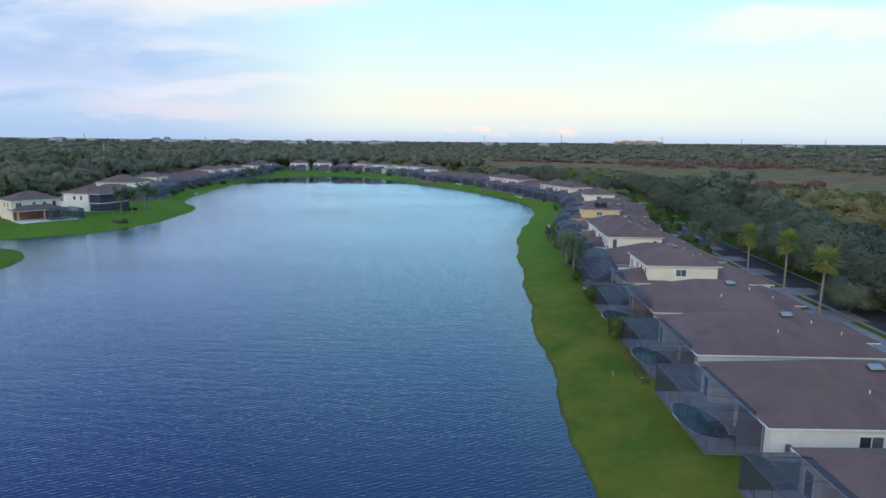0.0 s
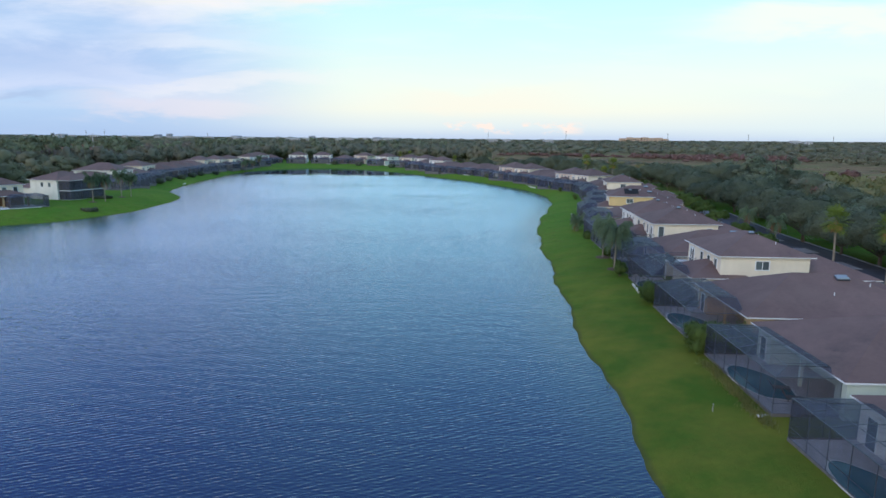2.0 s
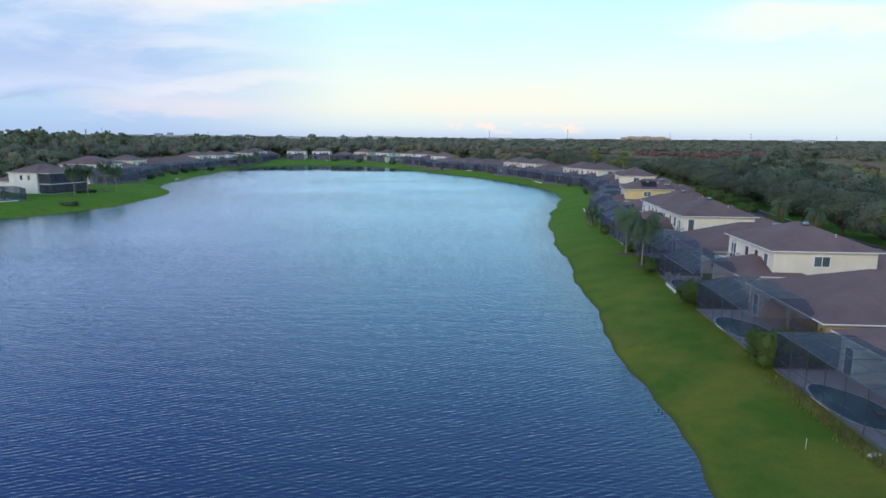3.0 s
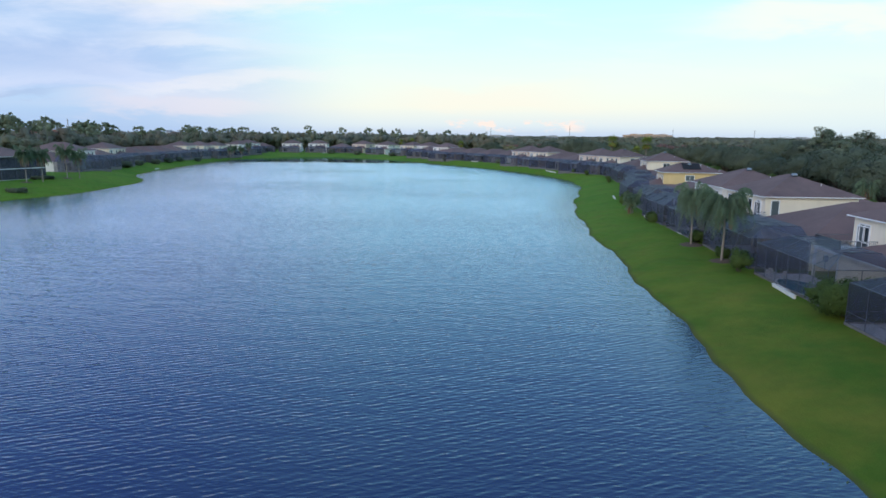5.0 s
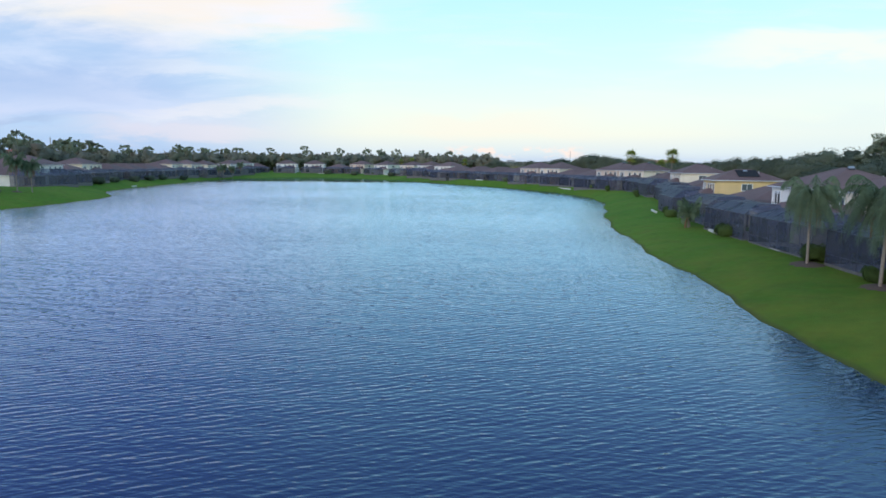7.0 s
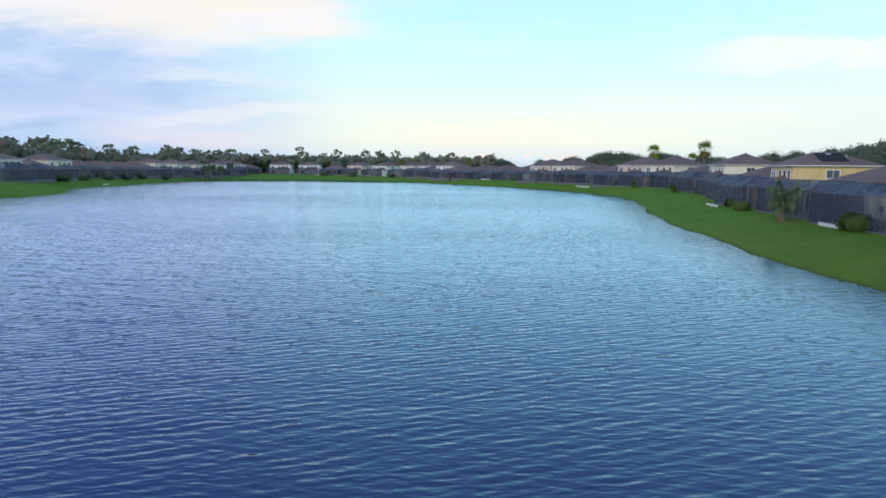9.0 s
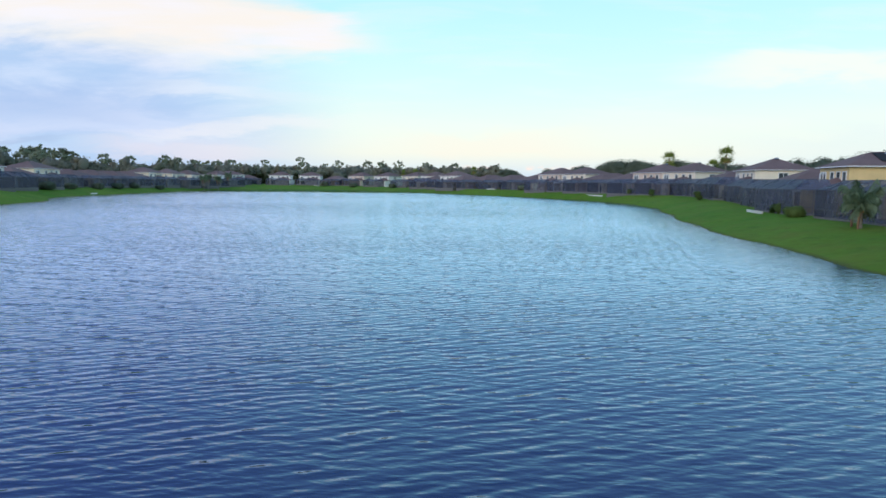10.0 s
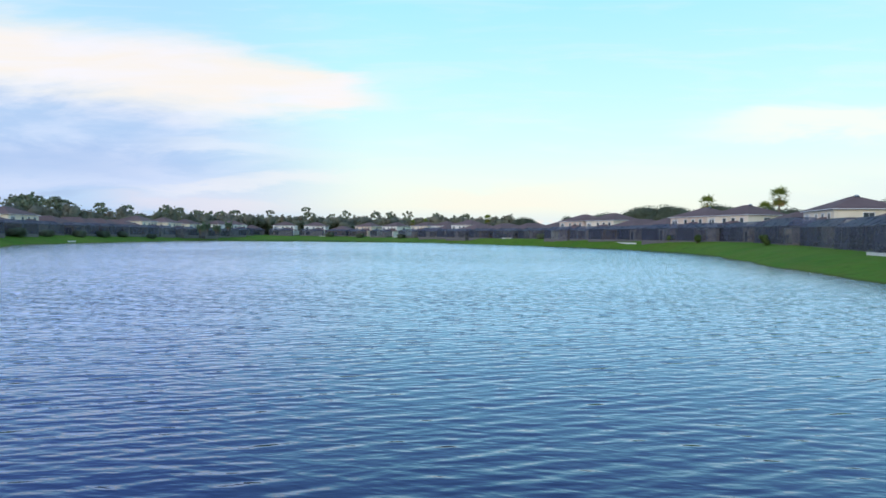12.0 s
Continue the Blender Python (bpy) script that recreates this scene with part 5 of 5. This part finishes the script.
for k in range(11):
    border_tuft(pose(21.75 + 0.05 * k + 0.2 * math.sin(k * 2.3), 63.6 + 1.15 * k, ground_z(22, 64 + k)), 60 + k)
for k, (x, y, s) in enumerate([(-128, 306, 2.6), (-128, 322, 2.6), (-130, 338, 2.8), (-131, 352, 2.8), (-130, 372, 2.4), (-124, 288, 3.2), (-86, 500, 3.6), (-66, 489, 3.4), (-40, 463, 3.0), (-14, 425, 2.4), (8, 372, 2.6), (20, 346, 2.4)]):
    shrub(pose(x, y, ground_z(x, y)), (s, s, 0.75 * s), "dense dark green shrub on the lake bank", "bank shrubs", 80 + k, "oak")
for k, (x, y, a, b) in enumerate([(-99.5, 192.0, 3.6, 1.6), (-107.5, 214.0, 5.0, 1.4)]):
    shrub(pose(x, y, ground_z(x, y), 0, 0, 35), (a, b, 0.9), "low dark reed clump near the waterline", "bank reeds", 110 + k, "oak")

# ---------------------------------------------------------------- woods


def tile_trees(name, label, spots, mat, seed, per=26, size=0.07, conifer=False, dense=True):
    """Far woods that nobody could count: small crowns of leaf blades on thin trunks, joined."""
    rng = np.random.default_rng(seed)
    protos = []
    for k in range(8):
        C = [(0.05 * rng.normal(), 0.05 * rng.normal(), 0.60 + 0.06 * rng.normal(), 0.27)]
        for j in range(7):
            a, r = 2.4 * j + rng.random(), 0.14 + 0.20 * math.sqrt(rng.random())
            C.append((r * math.cos(a), r * math.sin(a), 0.74 - 0.9 * r + 0.22 * rng.normal() * r + 0.03, 0.13 + 0.06 * rng.random()))
        if conifer:
            C = []
            for j in range(22):
                a, z = 2.4 * j + rng.random(), 0.66 + 0.31 * rng.random() ** 0.8
                r = 0.42 * math.sqrt(rng.random()) * min(1.0, 0.35 + 3.4 * (1.0 - z))
                C.append((r * math.cos(a), r * math.sin(a), z, 0.050 + 0.050 * rng.random()))
        v, f, nn = leaf_cloud(C, per, size, rng, 0.34 if conifer else 0.62)
        if not conifer:
            v, f, nn = merged((v, f, nn), twig_mass(C if dense else C[:1], rng, 0.62, 1, 0.70 if dense else 1.15))
        tv, tf = bar((0, 0, -0.05), (0, 0, 0.9 if conifer else 0.6), 0.012 if conifer else 0.018, 4)
        tv = np.array([tuple(p) for p in tv], float)
        tf = np.array([q[:3] for q in tf[:4]] + [(q[0], q[2], q[3]) for q in tf[:4]])
        tn = tv * np.array([1, 1, 0])
        tn /= np.linalg.norm(tn, axis=1)[:, None] + 1e-6
        protos.append((np.concatenate([v, tv]), np.concatenate([f, tf + len(v)]), np.concatenate([nn, tn])))
    VV, FF, NN, base = [], [], [], 0
    for i, (x, y, z, high, wide) in enumerate(spots):
        v, f, nn = protos[(i * 5 + i // 8) % 8]
        a = rng.random() * 6.28
        c, s = math.cos(a), math.sin(a)
        VV.append(np.stack([(v[:, 0] * c - v[:, 1] * s) * wide, (v[:, 0] * s + v[:, 1] * c) * wide, v[:, 2] * high], 1) + np.array([x, y, z]))
        NN.append(np.stack([nn[:, 0] * c - nn[:, 1] * s, nn[:, 0] * s + nn[:, 1] * c, nn[:, 2]], 1))
        FF.append(f + base)
        base += len(v)
    me = leafy_mesh(name, np.concatenate(VV), np.concatenate(FF), np.concatenate(NN), mat)
    return tagged(new(name, me), label, "woods", kind="stuff")


ROWPTS = np.array([(x + 12 * math.cos(radians(t)), y + 12 * math.sin(radians(t))) for x, y, t, *_ in ROW])
ROADPTS = np.array(ROAD, float)


def free(x, y, gap):
    if np.min(np.hypot(ROWPTS[:, 0] - x, ROWPTS[:, 1] - y)) < gap:
        return False
    for a, b in zip(ROADPTS, ROADPTS[1:]):
        ab = b - a
        t = min(1, max(0, ((x - a[0]) * ab[0] + (y - a[1]) * ab[1]) / (ab @ ab)))
        if math.hypot(x - a[0] - t * ab[0], y - a[1] - t * ab[1]) < 9:
            return False
    return True


def stand(n, region, gap=24, high=(7, 11), wide=(7, 10)):
    """Trees over a region function of two random numbers, off the houses and the water."""
    P = [region(*RNG.random(2)) for i in range(n)]
    d = shore_distance(np.array([p[0] for p in P]), np.array([p[1] for p in P]))
    out = []
    for (x, y), e in zip(P, d):
        if e > 34 and free(x, y, gap):
            h = high[0] + (high[1] - high[0]) * RNG.random()
            out.append((x, y, 1.2, h, wide[0] + (wide[1] - wide[0]) * RNG.random()))
    return out


near_right = stand(190, lambda a, b: (104 + 90 * a, 60 + 120 * b), 30, (5.5, 11), (8, 15))
near_right += stand(130, lambda a, b: (104 + 80 * a, 180 + 90 * b), 30, (4.0, 8.0), (7, 13))
near_right += stand(90, lambda a, b: (112 + 100 * a, 270 + 110 * b), 30, (2.0, 5.0), (5, 9))
near_right += stand(90, lambda a, b: (124 + 66 * a, 110 + 120 * b), 30, (10.0, 13.5), (7, 12))
near_right += stand(26, lambda a, b: (96 + 26 * a, 176 + 62 * b), 26, (12.0, 14.5), (9, 13))
tile_trees("woods", "mixed green and olive trees behind the street", near_right, M["woods"], 21, per=85, size=0.034)
under = stand(330, lambda a, b: (76 + 32 * a, 50 + 250 * b), 27, (2.5, 5.0), (6, 9))
tile_trees("woods", "understorey of shrubs and young trees beside the street", under, M["woods"], 31, per=45, size=0.042)
west_edge = stand(300, lambda a, b: (-148 - 34 * a, 150 + 350 * b), 17, (3.5, 8.0), (7, 11))
tile_trees("woods", "thick undergrowth at the edge of the western woods", west_edge, M["west_woods"], 33, per=30, size=0.045)
left_belt = stand(1050, lambda a, b: (-158 - 190 * a ** 1.5, 120 + 520 * b), 23, (12, 20.5), (9, 16))
tile_trees("woods", "dense dark woods behind the lakeside houses", left_belt, M["west_woods"], 22, per=34, size=0.042)
far_belt = stand(620, lambda a, b: (-210 + 240 * b, 528 + 170 * a ** 1.5), 23, (13.5, 20.5), (9, 15))
tile_trees("woods", "dense woods beyond the far shore", far_belt, M["far_woods"], 23, per=26, size=0.050)
right_far = stand(300, lambda a, b: (96 + 50 * a, 290 + 190 * b), 26, (3, 7), (6, 11))
right_far += stand(300, lambda a, b: (14 + 120 * b, 400 + 110 * a), 26, (5, 10), (7, 12))
tile_trees("woods", "scrubby trees at the pasture edge", right_far, M["woods"], 24, per=28, size=0.048)
hedge_line = []
for i in range(120):
    x = 30 + 300 * RNG.random()
    hedge_line.append((x, 760 + 26 * math.sin(x * 0.021) + 40 * RNG.random(), 1.0, 4 + 4 * RNG.random(), 8 + 7 * RNG.random()))
hedge_line += [(195 + 150 * RNG.random() ** 0.8, 600 + 130 * RNG.random(), 1.0, 6 + 5 * RNG.random(), 7 + 6 * RNG.random()) for i in range(100)]
hedge_line += [(150 + 60 * RNG.random(), 330 + 40 * RNG.random(), 1.0, 4 + 3 * RNG.random(), 5 + 4 * RNG.random()) for i in range(22)]
copse = [(330 + 420 * RNG.random(), 500 + 380 * RNG.random(), 1.0, 7 + 5 * RNG.random(), 9 + 6 * RNG.random()) for i in range(420)]
tile_trees("woods", "green copses beyond the pasture", copse, M["far_woods"], 29, per=12, size=0.07)
olive_scrub = [(130 + 560 * RNG.random(), 320 + 520 * RNG.random() ** 1.3, 0.8, 1.2 + 2.2 * RNG.random(), 4 + 9 * RNG.random()) for i in range(300)]
olive_scrub += [(112 + 240 * RNG.random(), 262 + 240 * RNG.random(), 1.0, 0.8 + 2.4 * RNG.random() ** 2, 2.5 + 5 * RNG.random()) for i in range(260)]
tile_trees("scrub", "low olive scrub dotted over the pasture", olive_scrub, M["woods"], 28, per=16, size=0.06)
tile_trees("woods", "rust and plum coloured thicket across the pasture", hedge_line, M["rust"], 27, per=18, size=0.06)
horizon = []
for i in range(4600):
    r = 640 + 3700 * RNG.random() ** 1.7
    a = radians(-44 + 88 * RNG.random())
    x, y = r * math.sin(a), r * math.cos(a)
    pasture = 25 < x < 900 and y < 860 + 0.15 * x
    if y > 620 and not pasture and not (-60 < x < 100 and y < 680):
        h = 9 + 6 * RNG.random()
        k = 1 + r / 2600
        horizon.append((x, y, 0.2 + max(0, r - 1100) * 0.0052 - 1.0, h, h * (1.0 + 0.5 * RNG.random()) * k))
tile_trees("woods", "wide flat forest reaching the horizon", horizon, M["far_woods"], 25, per=5, size=0.12, dense=False)
pines = []
for i in range(48):
    if i % 5 < 3:
        x, y = -175 - 110 * RNG.random(), 170 + 440 * RNG.random()
    else:
        x, y = -220 + 230 * RNG.random(), 545 + 60 * RNG.random()
    h = 16 + 5 * RNG.random()
    pines.append((x, y, 1.5, h, 9 + 3 * RNG.random()))
pines += [(-195 - 30 * RNG.random(), 400 + 80 * RNG.random(), 1.5, 18 + 3 * RNG.random(), 10 + 3 * RNG.random()) for i in range(9)]
pines += [(-186 - 40 * RNG.random(), 290 + 50 * RNG.random(), 1.5, 19 + 3 * RNG.random(), 11 + 3 * RNG.random()) for i in range(8)]
pines += [(-210 - 40 * RNG.random(), 360 + 60 * RNG.random(), 1.5, 18 + 3 * RNG.random(), 11 + 3 * RNG.random()) for i in range(14)]
pines = [p for p in pines if free(p[0], p[1], 22)]
tile_trees("pines", "tall pines standing above the woods", pines, M["pine"], 26, per=60, size=0.026, conifer=True)

# ---------------------------------------------------------------- distance


def block(name, x, y, z, wx, wy, high, mat, roof, label, category):
    """A distant building: walls, a low roof and rows of window bays."""
    t = thing(name, pose(x, y, z), label, category, "distant buildings")
    part("wall", box(-wx / 2, -wy / 2, -2, wx / 2, wy / 2, high), mat, t)
    part("roof", hip(-wx / 2, -wy / 2, wx / 2, wy / 2, high, 0.15, 1.0)[0], roof, t)
    n = max(2, int(wx / 9))
    for i in range(n):
        u = -wx / 2 + wx * (i + 0.5) / n
        part("window", box(u - 1.6, -wy / 2 - 0.2, high * 0.3, u + 1.6, -wy / 2 + 0.1, high * 0.75), M["glass"], t)
    return t


for i, (u, high) in enumerate([(0, 20), (42, 26), (84, 24), (128, 27), (170, 23), (212, 25), (246, 19)]):
    block("hotel", 1046 + u, 3800, 14.5, 40, 30, high, M["hotel"], M["hotel"], "peach-coloured multi-storey hotel wing on the horizon", "hotel")
rng_b = np.random.default_rng(3)
for i in range(46):
    a = rng_b.random()
    y = 2300 + 1100 * rng_b.random()
    x = y * (-0.66 + 0.60 * a if i < 36 else (0.06 + 0.10 * a if i < 41 else 0.48 + 0.16 * a))
    block("warehouse", x, y, max(0, math.hypot(x, y) - 1100) * 0.0052 - 1.5, 16 + 50 * rng_b.random() ** 2, 14, 13.5 + 4 * rng_b.random(), M["far_wall"], M["far_wall"], "low pale commercial building near the horizon", "building")
for x, wide, high in ((-2350, 60, 18), (-1760, 40, 20), (-1690, 26, 25), (-1280, 60, 16), (-820, 36, 19), (-420, 50, 14)):
    block("tower", x, 3900, 14.5, wide, 30, high, M["far_tower"], M["far_tower"], "grey-blue tower block on the horizon", "building")
for x, y, z in ((480, 930, 1.0), (640, 1150, 1.0), (580, 1010, 1.0)):
    block("farmhouse", x + 120, y, z, 28, 14, 5, M["far_wall"], M["roof"], "pale low building beyond the pasture", "building")


def mast(x, y, z, high, r=0.9):
    t = thing("mast", pose(x, y, z), "slender grey radio mast on the horizon", "mast", "masts")
    part("shaft", bar((0, 0, -3), (0, 0, high), r, 6, r * 0.5), M["steel"], t)
    part("antenna", bar((0, 0, high), (0, 0, high * 1.06), r * 0.3, 4), M["steel"], t)
    for k in (0.72, 0.9):
        part("platform", box(-r * 1.8, -r * 1.8, high * k, r * 1.8, r * 1.8, high * k + 1.2), M["steel"], t)


for x, top, z in ((558, 65, 12), (1033, 56, 12), (1409, 54, 12), (1806, 50, 12), (194, 56, 10), (-1690, 48, 12), (-1120, 40, 12)):
    mast(x, 3000, z, top - z, 1.3)
mast(-470, 892, 0.5, 29, 0.3)

pole = thing("utility_pole", pose(-239, 447, 1.5), "pale concrete utility pole above the trees", "pole")
part("shaft", bar((0, 0, -1), (0, 0, 21.5), 0.34, 8, 0.24), M["far_wall"], pole)
part("crossarm", box(-0.6, -0.08, 20.4, 0.6, 0.08, 20.6), M["bark"], pole)

for x, y, w_, turn in ((-240, 430, 22, 20), (-262, 452, 20, 60), (-300, 500, 24, 10)):
    h = thing("house", pose(x, y, 1.5, 0, 0, turn), "tan house with red clay tile roof among trees", "house", "red-roofed houses")
    part("wall", box(-w_ / 2, -8, -1, w_ / 2, 8, 10.5), M["tan"], h)
    part("roof", hip(-w_ / 2, -8, w_ / 2, 8, 10.6, 0.5, 0.6)[0], M["red_roof"], h)
    for u in (-6, 0, 6):
        window(h, "y-", u, 7.5, 1.6, 1.6, -8, 0)

# ---------------------------------------------------------------- small things on the banks
for x, y, turn, long_ in ((24.25, 102.6, -6, 4.4), (28.2, 152.4, -6, 3.4), (31.6, 185.4, -10, 6.4), (36.2, 287.0, 10, 12.0), (11.0, 362.0, 32, 6.0), (-88.0, 503.0, 92, 5.0), (-43.0, 478.0, 45, 5.0), (-28.5, 458.0, 45, 5.0), (-120.6, 308.0, 184, 4.0)):
    t = new("low_wall", mesh_of("low_wall", *join(box(-0.08, 0, -0.4, 0.08, long_, 0.24), box(-0.11, -0.04, 0.24, 0.11, long_ + 0.04, 0.30)), M["kick"]))
    t.matrix_basis = pose(x, y, ground_z(x, y), 0, 0, turn)
    tagged(t, "low white stucco wall at the lawn edge", "wall", "low white walls")
for x, y in ((18.9, 66.2), (35.0, 262.0)):
    t = thing("marker_post", pose(x, y, ground_z(x, y)), "short white plastic marker post in the lawn", "post", "marker posts")
    part("post", bar((0, 0, -0.2), (0, 0, 0.62), 0.02, 8), M["deck"], t)
    part("cap", bar((0, 0, 0.62), (0, 0, 0.66), 0.026, 8, 0.02), M["deck"], t)
for x, y, r in ((25.1, 118.4, 1.2), (25.8, 128.6, 1.4), (-105.4, 204.4, 1.2), (-105.4, 221.0, 1.2)):
    n = 20
    rim = [(x + r * (1 + 0.15 * math.sin(3 * k)) * math.cos(2 * math.pi * k / n), y + r * 1.2 * math.sin(2 * math.pi * k / n)) for k in range(n)]
    v = [(a, b, ground_z(a, b) - 0.03) for a, b in rim] + [(x + (a - x) * 0.7, y + (b - y) * 0.7, ground_z(a, b) + 0.10) for a, b in rim]
    bed = new("mulch_bed", mesh_of("mulch_bed", v, [(k, (k + 1) % n, n + (k + 1) % n, n + k) for k in range(n)] + [tuple(range(n, 2 * n))], M["mulch"], True))
    tagged(bed, "brown mulch ring round a palm trunk", "mulch bed", "mulch beds")

# weeds along the waterline and tufts on the lawn
V, Fs = [], []
rng_w = np.random.default_rng(9)
shore_pts = [p for p in EDGE if p[1] > 40]
for a, b in zip(shore_pts, shore_pts[1:]):
    L = float(np.linalg.norm(b - a))
    if L > 40:
        continue
    for k in range(int(L * (7 if a[0] > 0 and a[1] < 240 else 2))):
        p = a + (b - a) * rng_w.random() + rng_w.normal(size=2) * 0.16
        if rng_w.random() < 0.5 + 0.5 * math.sin(p[1] * 0.35) * math.sin(p[1] * 0.11 + 1):
            z, h, t = -0.03, 0.04 + 0.09 * rng_w.random(), rng_w.random() * 6.28
            w_ = 0.03 + 0.04 * rng_w.random()
            n = len(V)
            dx_, dy_ = math.cos(t) * w_, math.sin(t) * w_
            V += [(p[0] - dx_, p[1] - dy_, z), (p[0] + dx_, p[1] + dy_, z), (p[0] + dy_ * 2 + dx_ * 0.3, p[1] - dx_ * 2 + dy_ * 0.3, z + h), (p[0] + dy_ * 2 - dx_ * 0.3, p[1] - dx_ * 2 - dy_ * 0.3, z + h)]
            Fs.append((n, n + 1, n + 2, n + 3))
tagged(new("shore_weeds", mesh_of("shore_weeds", V, Fs, M["weed"])), "fringe of weeds and grass along the waterline", "weeds", kind="stuff")

# a stone by the border and a patio set on a deck
stone = new("edging_stone", mesh_of("edging_stone", *join(box(-0.42, -0.16, -0.1, 0.1, 0.16, 0.12), box(0.12, -0.12, -0.1, 0.45, 0.14, 0.08)), M["kick"]))
stone.matrix_basis = pose(22.0, 64.8, ground_z(22.0, 64.8), 0, 0, 20)
tagged(stone, "pale flat edging stones lying on the lawn", "stone")


def patio_chair(m):
    c = thing("patio_chair", m, "pale grey metal patio chair on a pool deck", "chair", "patio furniture")
    part("seat", box(-0.25, -0.25, 0.40, 0.25, 0.25, 0.45), M["deck"], c)
    part("backrest", join(*[box(-0.25 + 0.11 * k, 0.22, 0.45, -0.19 + 0.11 * k, 0.26, 0.74) for k in range(5)], box(-0.25, 0.22, 0.74, 0.25, 0.26, 0.79)), M["deck"], c)
    for x in (-0.23, 0.19):
        for y in (-0.23, 0.19):
            part("leg", box(x, y, 0, x + 0.04, y + 0.04, 0.40), M["deck"], c)


base = at_row(33.1, 98.7, -3)
deck_z = base.translation.z + 0.02
for x, y, turn in ((25.9, 110.0, 20), (26.9, 109.6, 200), (26.5, 110.6, 110)):
    patio_chair(pose(x, y, deck_z, 0, 0, turn))
